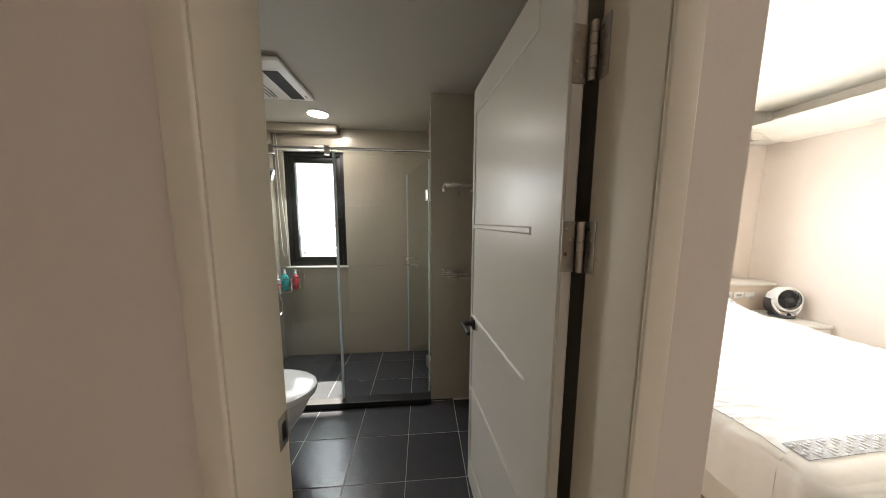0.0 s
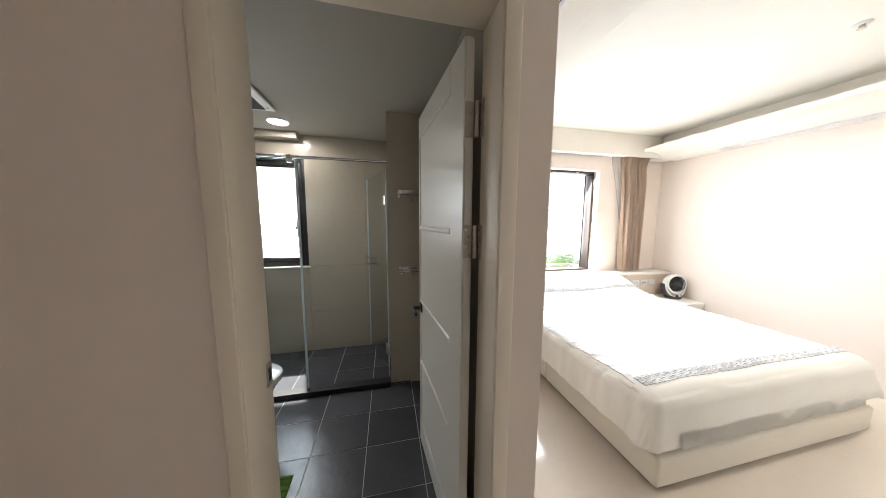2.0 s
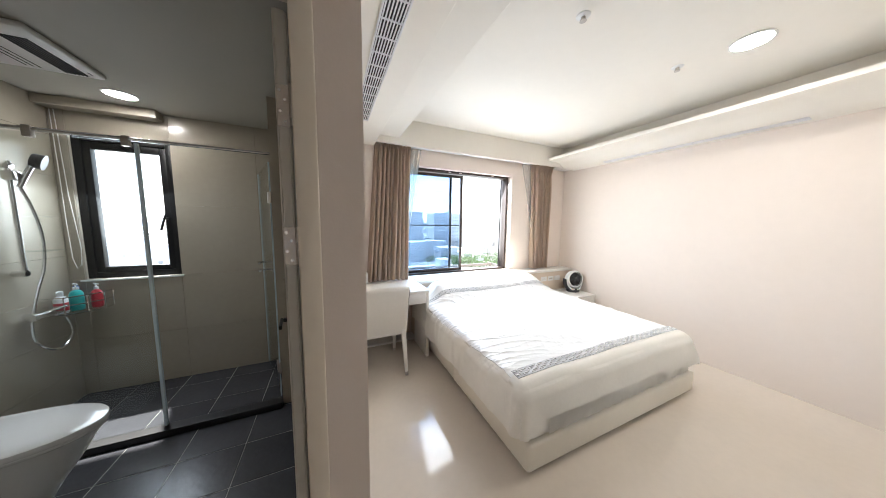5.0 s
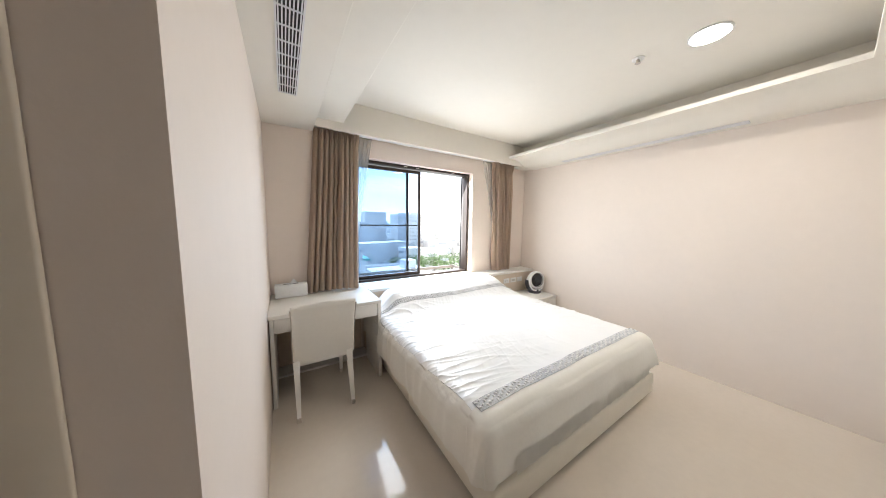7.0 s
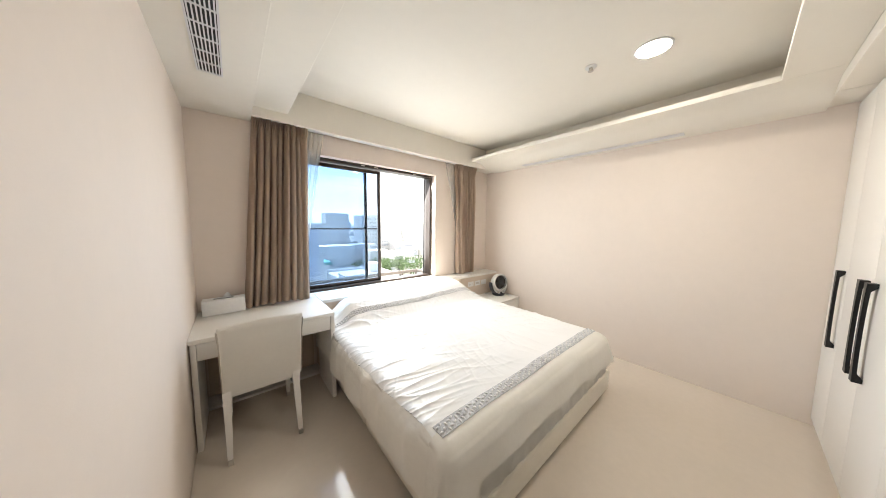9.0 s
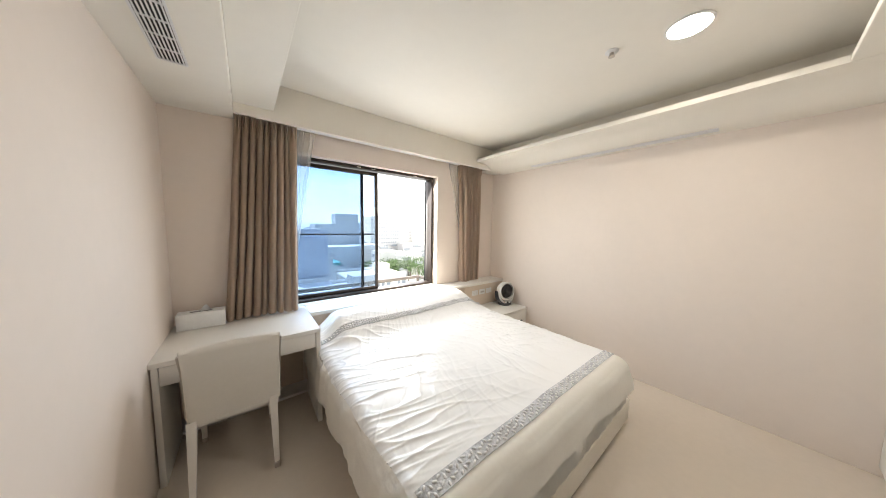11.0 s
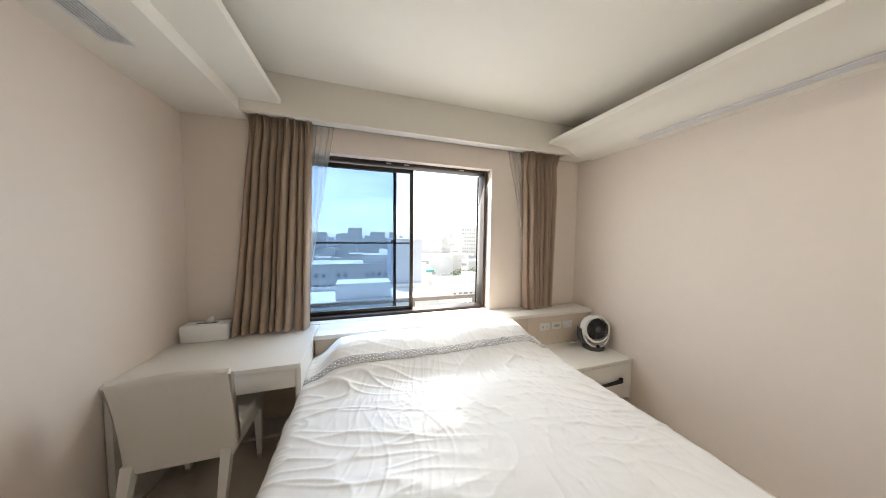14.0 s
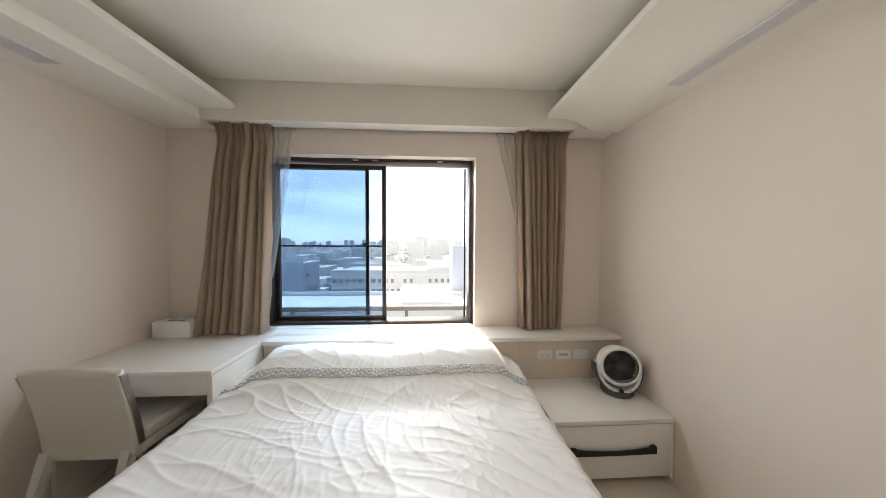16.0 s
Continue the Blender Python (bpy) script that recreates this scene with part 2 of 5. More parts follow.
def prism(plan, z0, z1, bm=None):
    """Upright solid over a plan polygon."""
    b = bm or bmesh.new()
    lo = [b.verts.new((x, y, z0)) for x, y in plan]
    hi = [b.verts.new((x, y, z1)) for x, y in plan]
    b.faces.new(lo[::-1]), b.faces.new(hi)
    for i in range(len(plan)):
        j = (i + 1) % len(plan)
        b.faces.new((lo[i], lo[j], hi[j], hi[i]))
    return b


def rod(a, b_, r, seg=12, bm=None, r2=None):
    """A round bar from a to b_."""
    b = bm or bmesh.new()
    a, b_ = Vector(a), Vector(b_)
    d = b_ - a
    m = Matrix.Translation((a + b_) / 2) @ d.to_track_quat("Z", "Y").to_matrix().to_4x4()
    bmesh.ops.create_cone(b, cap_ends=True, segments=seg, radius1=r, radius2=r if r2 is None else r2, depth=d.length, matrix=m)
    return b


def tube(points, r, seg=8, bm=None):
    """A round tube along a smooth run of points."""
    b = bm or bmesh.new()
    pts = [Vector(p) for p in points]
    rings = []
    for i, p in enumerate(pts):
        t = (pts[min(i + 1, len(pts) - 1)] - pts[max(i - 1, 0)]).normalized()
        u = t.cross(Vector((0, 0, 1)) if abs(t.z) < 0.95 else Vector((1, 0, 0))).normalized()
        v = t.cross(u)
        rings.append([b.verts.new(p + r * (math.cos(a) * u + math.sin(a) * v)) for a in (2 * math.pi * k / seg for k in range(seg))])
    for q0, q1 in zip(rings, rings[1:]):
        for k in range(seg):
            b.faces.new((q0[k], q0[(k + 1) % seg], q1[(k + 1) % seg], q1[k]))
    b.faces.new(rings[0][::-1]), b.faces.new(rings[-1])
    return b


def loft(rings, bm=None, caps=True):
    b = bm or bmesh.new()
    vs = [[b.verts.new(p) for p in ring] for ring in rings]
    n = len(vs[0])
    for q0, q1 in zip(vs, vs[1:]):
        for k in range(n):
            b.faces.new((q0[k], q0[(k + 1) % n], q1[(k + 1) % n], q1[k]))
    if caps:
        b.faces.new(vs[0][::-1]), b.faces.new(vs[-1])
    return b


def spin(profile, centre, seg=24, bm=None):
    """Turned solid: profile of (radius, z) about an upright axis."""
    cx, cy, cz = centre
    rings = [[(cx + r * math.cos(a), cy + r * math.sin(a), cz + z) for a in (2 * math.pi * k / seg for k in range(seg))] for r, z in profile]
    return loft(rings, bm)


def wall_with_hole(x0, x1, y0, y1, z0, z1, hx0, hx1, hz0, hz1):
    b = box(x0, hx0, y0, y1, z0, z1)
    box(hx1, x1, y0, y1, z0, z1, bm=b)
    box(hx0, hx1, y0, y1, z0, hz0, bm=b)
    box(hx0, hx1, y0, y1, hz1, z1, bm=b)
    return b


# ---------------------------------------------------------------- plan
XR, YW = 3.485, 3.08                  # bedroom: east wall, window wall
DY0, DY1 = 0.755, 0.90                # bathroom door wall
JL, JR, DH = -0.804, -0.146, 2.025    # door opening
ZC, ZL, ZS = 2.585, 2.374, 2.304       # ceiling, cove lip, soffits
WX0, WX1, WZ0, WZ1 = 0.70, 2.414, 0.722, 2.133   # bedroom window opening
BX0, BX1, BZ0, BZ1 = -1.850, -1.280, 0.948, 2.072  # bathroom window opening
BL, BR, BY, BZ = -1.93, -0.085, 2.97, 2.29       # bathroom west, east, north, ceiling

# ---------------------------------------------------------------- structure
solid("floor", box(-2.2, 3.7, -1.2, DY1 - 0.02, -0.12, -0.0), M_FLOOR, "polished cream floor tiles, glossy and clean", "floor", "structure")
solid("floor_bedroom", box(-0.03, 3.7, DY1 - 0.02, YW, -0.12, 0.0), M_FLOOR, "polished cream floor tiles under the bed", "floor", "structure")
solid("wall_north", wall_with_hole(-0.02, 3.7, YW, 3.30, -0.1, 2.8, WX0, WX1, WZ0, WZ1), M_WALL, "warm white painted wall around the sliding window", "wall", "structure")
solid("wall_east", box(XR, 3.7, -1.2, YW, -0.1, 2.8), M_WALL, "plain warm white painted wall", "wall", "structure")
solid("wall_partition", prism([(0.016, DY0), (0.006, YW), (BR, YW), (BR, DY1 + 0.001), (JR + 0.035, DY1 + 0.001), (JR + 0.035, DY0)], -0.1, 2.8), M_WALL, "warm white painted partition wall", "wall", "structure")
b = box(-2.2, JL - 0.02, DY0, DY1, -0.1, 2.8)
box(JL - 0.02, JR + 0.033, DY0, DY1, DH + 0.02, 2.8, bm=b)
solid("wall_door", b, M_WALL, "warm white painted wall around the bathroom door", "wall", "structure")
# south wall is added out of view; it closes the passage and bounces light
solid("wall_south", box(-2.2, 3.7, -1.4, -1.2, -0.1, 2.8), M_WALL, "added unseen white wall closing the passage to the south", "wall", "structure")
solid("wall_west", box(-2.4, -2.2, -1.4, 3.3, -0.1, 2.8), M_WALL, "plain warm white wall at the passage's end", "wall", "structure")

solid("ceiling", box(-2.3, 3.7, -1.3, 3.2, ZC, 2.82), M_CEIL, "flat white painted ceiling", "ceiling", "structure")
# cove: two stepped soffits along the side walls, one along the wardrobe, a valance at the window
SX0, LX0, LX1, SX1, LY0 = 0.413, 0.662, 2.925, 3.160, 0.248
b = box(0.0, SX0, DY0 - 0.6, YW, ZS, ZC - 0.002, bevel=0.004)
solid("ceiling_soffit_west", b, M_CEIL, "white boxed soffit with an air outlet", "ceiling", "structure")
prof = [(LX1, ZL), (3.06, 2.373), (3.11, 2.366), (3.16, 2.350), (3.21, 2.325), (3.26, 2.301), (3.31, 2.289), (3.37, 2.285), (XR, 2.283), (XR, ZC - 0.002), (3.235, ZC - 0.002), (3.235, ZL + 0.036), (LX1, ZL + 0.036)]
b = loft([[(x, y, z) for x, z in prof] for y in (0.02, 2.899)])
solid("ceiling_soffit_east", b, M_CEIL, "white cove soffit with a slot outlet", "ceiling", "structure", smooth=35)
solid("ceiling_soffit_east_end", box(SX1 + 0.001, XR, 2.8995, YW, ZS, ZC - 0.002), M_CEIL, "white soffit end beside the valance", "ceiling", "structure")
solid("ceiling_soffit_corner", box(SX1 + 0.001, XR, -0.7, 0.019, ZS, ZC - 0.002), M_CEIL, "white soffit corner over the wardrobe", "ceiling", "structure")
solid("ceiling_soffit_south", box(SX0, SX1, -0.7, 0.02, ZS, ZC - 0.002, bevel=0.004), M_CEIL, "white boxed soffit over the wardrobe", "ceiling", "structure")
solid("ceiling_lip_west", box(SX0, LX0, 0.02, 2.899, ZL, ZL + 0.040, bevel=0.004), M_CEIL, "white cove lip along the soffit", "ceiling", "structure")
solid("ceiling_lip_south", box(LX0, LX1, 0.02, LY0, ZL, ZL + 0.040, bevel=0.004), M_CEIL, "white cove lip along the wardrobe soffit", "ceiling", "structure")
solid("trim_valance", box(SX0, SX1, 2.900, 2.929, ZS, ZC, bevel=0.003), M_CEIL, "white valance board hiding the curtain track", "valance", "structure")
solid("trim_track", box(SX0 + 0.01, SX1 - 0.01, 2.931, 3.055, ZS + 0.022, ZS + 0.04), M_PLASTIC, "white curtain track", "track", "structure")

# ---------------------------------------------------------------- bathroom shell
b = wall_with_hole(-2.2, -0.02, 2.985, 3.115, -0.1, 2.8, BX0, BX1, BZ0, BZ1)
solid("wall_bath_north", b, M_BGROUT, "tiled shower wall around a small window", "wall", "structure")
WB_N = bpy.data.objects["wall_bath_north"]
solid("wall_bath_west", box(-2.2, BL - 0.015, DY1, 2.985, -0.1, 2.8), M_BGROUT, "tiled wall with the shower fittings", "wall", "structure")
WB_W = bpy.data.objects["wall_bath_west"]
solid("wall_bath_east", box(BR - 0.02, BR - 0.001, DY1 + 0.03, 2.985, -0.1, 2.5), M_BTILE, "warm grey tiled wall behind the open door", "wall", "structure")
solid("wall_pillar", box(-0.448, BR - 0.021, 2.217, 2.984, 0.0, 2.5), M_BTILE, "warm grey tiled pillar beside the shower", "wall", "structure")
solid("floor_bathroom", box(-2.2, BR, DY1 - 0.02, 3.1, -0.12, -0.0022), M_GROUT, "dark slate floor tiles with pale joints", "floor", "structure")
FL_B = bpy.data.objects["floor_bathroom"]
solid("ceiling_bathroom", box(-2.2, BR - 0.021, DY1, 2.98, BZ, 2.45), M_BCEIL, "plain bathroom ceiling, its shade put into a grey colour", "ceiling", "structure")
solid("ceiling_bath_box", box(BL, -1.30, 2.86, 2.969, 2.225, BZ - 0.001, bevel=0.004), M_BTILE, "small boxed beam over the window", "beam", "structure")

# ---------------------------------------------------------------- bathroom door
frame_1 = thing("door_1", ((JL + JR) / 2, DY0, 0), "cream lacquered door frame with an open white door", "door", kind="structure")
part("jamb", box(JL - 0.02, JL, DY0 - 0.002, DY1 + 0.002, 0, DH, bevel=0.003), M_FRAME, frame_1)
part("jamb", box(JR, JR + 0.033, DY0 - 0.002, DY1 + 0.002, 0, DH, bevel=0.003), M_FRAME, frame_1)
part("head_jamb", box(JL - 0.02, JR + 0.033, DY0 - 0.002, DY1 + 0.002, DH, DH + 0.02, bevel=0.003), M_FRAME, frame_1)
for x0, x1 in ((JL - 0.045, JL - 0.001), (JR + 0.001, JR + 0.052)):
    b = box(x0, x1, DY0 - 0.011, DY0 - 0.003, 0, DH + 0.048, bevel=0.0039, seg=3)
    part("casing", b, M_FRAME, frame_1)
part("head_casing", box(JL - 0.001, JR + 0.001, DY0 - 0.0105, DY0 - 0.003, DH + 0.001, DH + 0.046, bevel=0.0036, seg=3), M_FRAME, frame_1)
strike = part("strike_plate", box(JL - 0.001, JL + 0.0025, DY1 - 0.034, DY1 - 0.003, 0.940, 1.010, bevel=0.001), M_STEEL, frame_1, "steel strike plate")
part("strike_hole", box(JL + 0.0024, JL + 0.003, DY1 - 0.026, DY1 - 0.012, 0.955, 0.995), M_BLACK, frame_1)

# the leaf stands open into the bathroom, ten degrees short of square
LEAF_W, LEAF_T, LEAF_H = 0.690, 0.036, 2.015
PIV = Vector((-0.2015, 0.914, 0.0))
leaf_turn = Matrix.Translation(PIV) @ Matrix.Rotation(radians(5.4), 4, "Z")


def leaf_bm(x0, x1, y0, y1, z0, z1, bevel=0.0, seg=1):
    """Box in the leaf's own frame: x across its thickness, y along its width."""
    q = box(x0, x1, y0, y1, z0, z1, bevel, seg)
    bmesh.ops.transform(q, matrix=leaf_turn, verts=q.verts)
    return q


door = thing("bathroom_door", PIV, "white lacquered panel door standing open, black lever handle", "door")
part("core", leaf_bm(0.006, LEAF_T - 0.006, 0.0, LEAF_W, 0.008, LEAF_H, 0.001), M_LEAF, door)
for side in (0, 1):
    xa, xb = ((0.0, 0.0065), (LEAF_T - 0.0065, LEAF_T))[side]
    part("stile", leaf_bm(xa, xb, 0.001, 0.13, 0.009, LEAF_H - 0.001, 0.003), M_LEAF, door)
    part("stile", leaf_bm(xa, xb, LEAF_W - 0.026, LEAF_W - 0.001, 0.009, LEAF_H - 0.001, 0.003), M_LEAF, door)
    for z0, z1 in ((0.009, 0.14), (0.535, 0.56), (0.925, 0.950), (1.378, 1.40), (1.90, LEAF_H - 0.001)):
        part("rail", leaf_bm(xa - 0.002, xb + 0.002, 0.131, LEAF_W - 0.027, z0, z1, 0.0042), M_LEAF, door)
for i, zc in enumerate((0.22, 1.358, 1.760)):
    hinge = part("hinge", leaf_bm(0.002, LEAF_T - 0.002, -0.0035, 0.0, zc - 0.057, zc + 0.057, 0.001), M_STEEL, door, "brushed steel butt hinge")
    for k in range(5):
        z0 = zc - 0.057 + k * 0.0228
        part("knuckle", rod((PIV.x + 0.041, PIV.y - 0.010, z0 + 0.0006), (PIV.x + 0.041, PIV.y - 0.010, z0 + 0.0222), 0.0075, 14), M_STEEL, hinge)
    for dx, dz in ((0.010, 0.04), (0.022, 0.016), (0.010, -0.016), (0.022, -0.043)):
        q = rod((dx, -0.0034, zc + dz), (dx, -0.0052, zc + dz), 0.0042, 10)
        bmesh.ops.transform(q, matrix=leaf_turn, verts=q.verts)
        part("screw", q, M_CHROME, hinge)
    plate = part("hinge_plate", box(JR - 0.0035, JR - 0.0005, DY1 - 0.026, DY1 + 0.001, zc - 0.057, zc + 0.057, 0.001), M_STEEL, frame_1, "brushed steel hinge plate")
    for dy, dz in ((0.008, 0.04), (0.018, 0.016), (0.008, -0.016), (0.018, -0.043)):
        part("screw", rod((JR - 0.0034, DY1 - dy, zc + dz), (JR - 0.005, DY1 - dy, zc + dz), 0.0042, 10), M_CHROME, plate)
rose = part("rose", leaf_bm(-0.009, -0.0005, LEAF_W - 0.085, LEAF_W - 0.035, 0.889, 0.939, 0.002), M_BLACK, door, "square black rose")
part("lever_neck", leaf_bm(-0.05, -0.0095, LEAF_W - 0.07, LEAF_W - 0.05, 0.905, 0.923, 0.002), M_BLACK, rose)
part("lever", leaf_bm(-0.064, -0.0505, LEAF_W - 0.17, LEAF_W - 0.05, 0.904, 0.924, 0.003), M_BLACK, rose)
part("rose", leaf_bm(LEAF_T + 0.0005, LEAF_T + 0.009, LEAF_W - 0.085, LEAF_W - 0.035, 0.889, 0.939, 0.002), M_BLACK, door, "square black rose")
part("lever", leaf_bm(LEAF_T + 0.0095, LEAF_T + 0.045, LEAF_W - 0.17, LEAF_W - 0.05, 0.904, 0.924, 0.003), M_BLACK, door)


# ---------------------------------------------------------------- windows
def window_frame(owner, x0, x1, z0, z1, y0, y1, w, mat):
    part("frame_jamb", box(x0, x0 + w, y0, y1, z0, z1, bevel=0.003), mat, owner)
    part("frame_jamb", box(x1 - w, x1, y0, y1, z0, z1, bevel=0.003), mat, owner)
    part("frame_head", box(x0 + w, x1 - w, y0, y1, z1 - w, z1, bevel=0.003), mat, owner)
    part("frame_sill", box(x0 + w, x1 - w, y0, y1, z0, z0 + w, bevel=0.003), mat, owner)


def sash(owner, x0, x1, z0, z1, y, w, mat, glass, rail=None):
    s = part("sash", box(x0, x0 + w, y, y + 0.028, z0, z1, bevel=0.003), mat, owner, "dark bronze sliding sash")
    part("stile", box(x1 - w, x1, y, y + 0.028, z0, z1, bevel=0.003), mat, s)
    part("top_rail", box(x0 + w, x1 - w, y, y + 0.028, z1 - w, z1, bevel=0.003), mat, s)
    part("bottom_rail", box(x0 + w, x1 - w, y, y + 0.028, z0, z0 + w, bevel=0.003), mat, s)
    if rail:
        part("mid_rail", box(x0 + w, x1 - w, y + 0.004, y + 0.024, rail - 0.007, rail + 0.007, bevel=0.002), mat, s)
    g = part("pane", box(x0 + w - 0.005, x1 - w + 0.005, y + 0.012, y + 0.016, z0 + w - 0.005, z1 - w + 0.005), glass, s, "blue tinted glass", smooth=0)
    return s


window_1 = thing("window_1", ((WX0 + WX1) / 2, 3.24, WZ0), "dark bronze sliding window, half open, blue tinted glass", "window", kind="structure")
window_frame(window_1, WX0 + 0.003, WX1 - 0.012, WZ0 + 0.012, WZ1 - 0.0005, 3.160, 3.295, 0.026, M_DARK)
sash(window_1, WX0 + 0.03, 1.660, WZ0 + 0.040, WZ1 - 0.040, 3.215, 0.034, M_DARK, M_BLUE)
sash(window_1, WX0 + 0.012, 1.505, WZ0 + 0.040, WZ1 - 0.040, 3.251, 0.030, M_DARK, M_BLUE, rail=1.40)
part("mid_bar", box(1.506, 1.63, 3.253, 3.269, 1.393, 1.407), M_DARK, window_1)
part("screen_edge", box(2.345, 2.359, 3.258, 3.271, WZ0 + 0.04, WZ1 - 0.04, bevel=0.002), M_BLACK, window_1)
part("latch", box(1.455, 1.50, 3.241, 3.250, 1.405, 1.43, bevel=0.003), M_BLACK, window_1, "small black sash latch")
for x in (1.40, 1.56, 2.10):
    part("roller_stop", box(x, x + 0.045, 3.153, 3.1595, WZ1 - 0.022, WZ1 - 0.012, bevel=0.002), M_STEEL, window_1)

window_2 = thing("window_2", ((BX0 + BX1) / 2, 3.08, BZ0), "black framed bathroom window, closed, clear glass", "window", kind="structure")
window_frame(window_2, BX0, BX1, BZ0, BZ1, 3.0, 3.09, 0.045, M_BLACK)
s2 = part("sash", box(BX0 + 0.046, BX0 + 0.09, 3.012, 3.06, BZ0 + 0.046, BZ1 - 0.046, bevel=0.003), M_BLACK, window_2)
part("stile", box(BX1 - 0.09, BX1 - 0.046, 3.012, 3.06, BZ0 + 0.046, BZ1 - 0.046, bevel=0.003), M_BLACK, s2)
part("top_rail", box(BX0 + 0.091, BX1 - 0.091, 3.012, 3.06, BZ1 - 0.10, BZ1 - 0.046, bevel=0.003), M_BLACK, s2)
part("bottom_rail", box(BX0 + 0.091, BX1 - 0.091, 3.012, 3.06, BZ0 + 0.046, BZ0 + 0.09, bevel=0.003), M_BLACK, s2)
g = part("pane", box(BX0 + 0.086, BX1 - 0.086, 3.034, 3.038, BZ0 + 0.085, BZ1 - 0.095), M_PANE, s2, smooth=0)
g.visible_shadow = False
b = rod((BX1 - 0.068, 3.005, 1.44), (BX1 - 0.068, 2.965, 1.44), 0.009)
rod((BX1 - 0.068, 2.968, 1.47), (BX1 - 0.10, 2.962, 1.34), 0.008, bm=b)
part("handle", b, M_BLACK, window_2, "black lever handle")
part("sill", box(BX0 - 0.02, BX1 + 0.015, 2.955, 2.998, BZ0 - 0.016, BZ0 - 0.001, bevel=0.003), M_CERAMIC, window_2)

# ---------------------------------------------------------------- bed
BED_X0, BED_X1, BED_Y0, BED_Y1 = 0.896, 2.735, 0.985, 2.838
base = thing("bed_base", ((BED_X0 + BED_X1) / 2, 1.93, 0), "cream leatherette two-piece divan base, close to the floor", "bed base")
part("front_box", box(BED_X0, BED_X1, BED_Y0, 1.93, 0.030, 0.205, bevel=0.022, seg=4), M_BEDBASE, base)
part("rear_box", box(BED_X0 + 0.004, BED_X1, 1.934, BED_Y1, 0.030, 0.205, bevel=0.022, seg=4), M_BEDBASE, base)
for x in (BED_X0 + 0.12, BED_X1 - 0.12):
    for y in (1.14, 1.80, 2.08, 2.74):
        part("foot", rod((x, y, 0.0), (x, y, 0.034), 0.03, 14), M_BLACK, base)

mattress = thing("mattress", ((BED_X0 + BED_X1) / 2, 1.93, 0.205), "thick mattress in an ivory fitted sheet on the divan", "mattress")
b = box(BED_X0 - 0.004, BED_X1 - 0.075, BED_Y0 + 0.006, BED_Y1 - 0.01, 0.207, 0.52, bevel=0.05, seg=6)
bmesh.ops.subdivide_edges(b, edges=[e for e in b.edges if e.calc_length() > 0.3], cuts=40, use_grid_fill=True)
for v in b.verts:
    k = noise.noise(v.co * 3.1) * 0.010 + noise.noise(v.co * 11.0) * 0.004
    if v.co.z > 0.24:
        v.co += Vector((k if abs(v.co.x - 1.8) > 0.8 else 0, k if v.co.y < 1.1 else 0, 0))
part("fitted_sheet", b, M_SHEET, mattress, smooth=60)
# puckered hem along the foot
rows_, cols_ = 6, 160
b = bmesh.new()
grid = []
for i in range(cols_ + 1):
    x = BED_X0 + 0.12 + (BED_X1 - BED_X0 - 0.30) * i / cols_
    col = []
    for j in range(rows_ + 1):
        f = j / rows_
        y = BED_Y0 - 0.014 - 0.0025 * math.sin(x * 62 + 4.5 * noise.noise(Vector((x * 6, 0, 0)))) * f - 0.006 * f
        col.append(b.verts.new((x, y, 0.345 - 0.085 * f - 0.006 * noise.noise(Vector((x * 9, f, 1))))))
    grid.append(col)
for c0, c1 in zip(grid, grid[1:]):
    for j in range(rows_):
        b.faces.new((c0[j], c1[j], c1[j + 1], c0[j + 1]))
bmesh.ops.solidify(b, geom=b.faces[:], thickness=0.003)
part("puckered_hem", b, M_SHEET, mattress, "puckered ivory hem along the foot", smooth=60)

# the duvet: a sheet laid over the mattress that bends over its edges, with a pillow hump at the head
DX0, DX1, DYF, DYH = BED_X0 - 0.062, BED_X1 - 0.075, BED_Y0 + 0.015, 2.80


def bend(d, r=0.07):
    """How far a sheet goes out and drops once it has passed an edge by d."""
    if d <= 0:
        return 0.0, 0.0
    a = d / r
    if a < math.pi / 2:
        return r * math.sin(a), r * (1 - math.cos(a))
    return r + 0.04 * (d - r * math.pi / 2), r + (d - r * math.pi / 2)


def sstep(a, b_, x):
    t = min(1.0, max(0.0, (x - a) / (b_ - a)))
    return t * t * (3 - 2 * t)


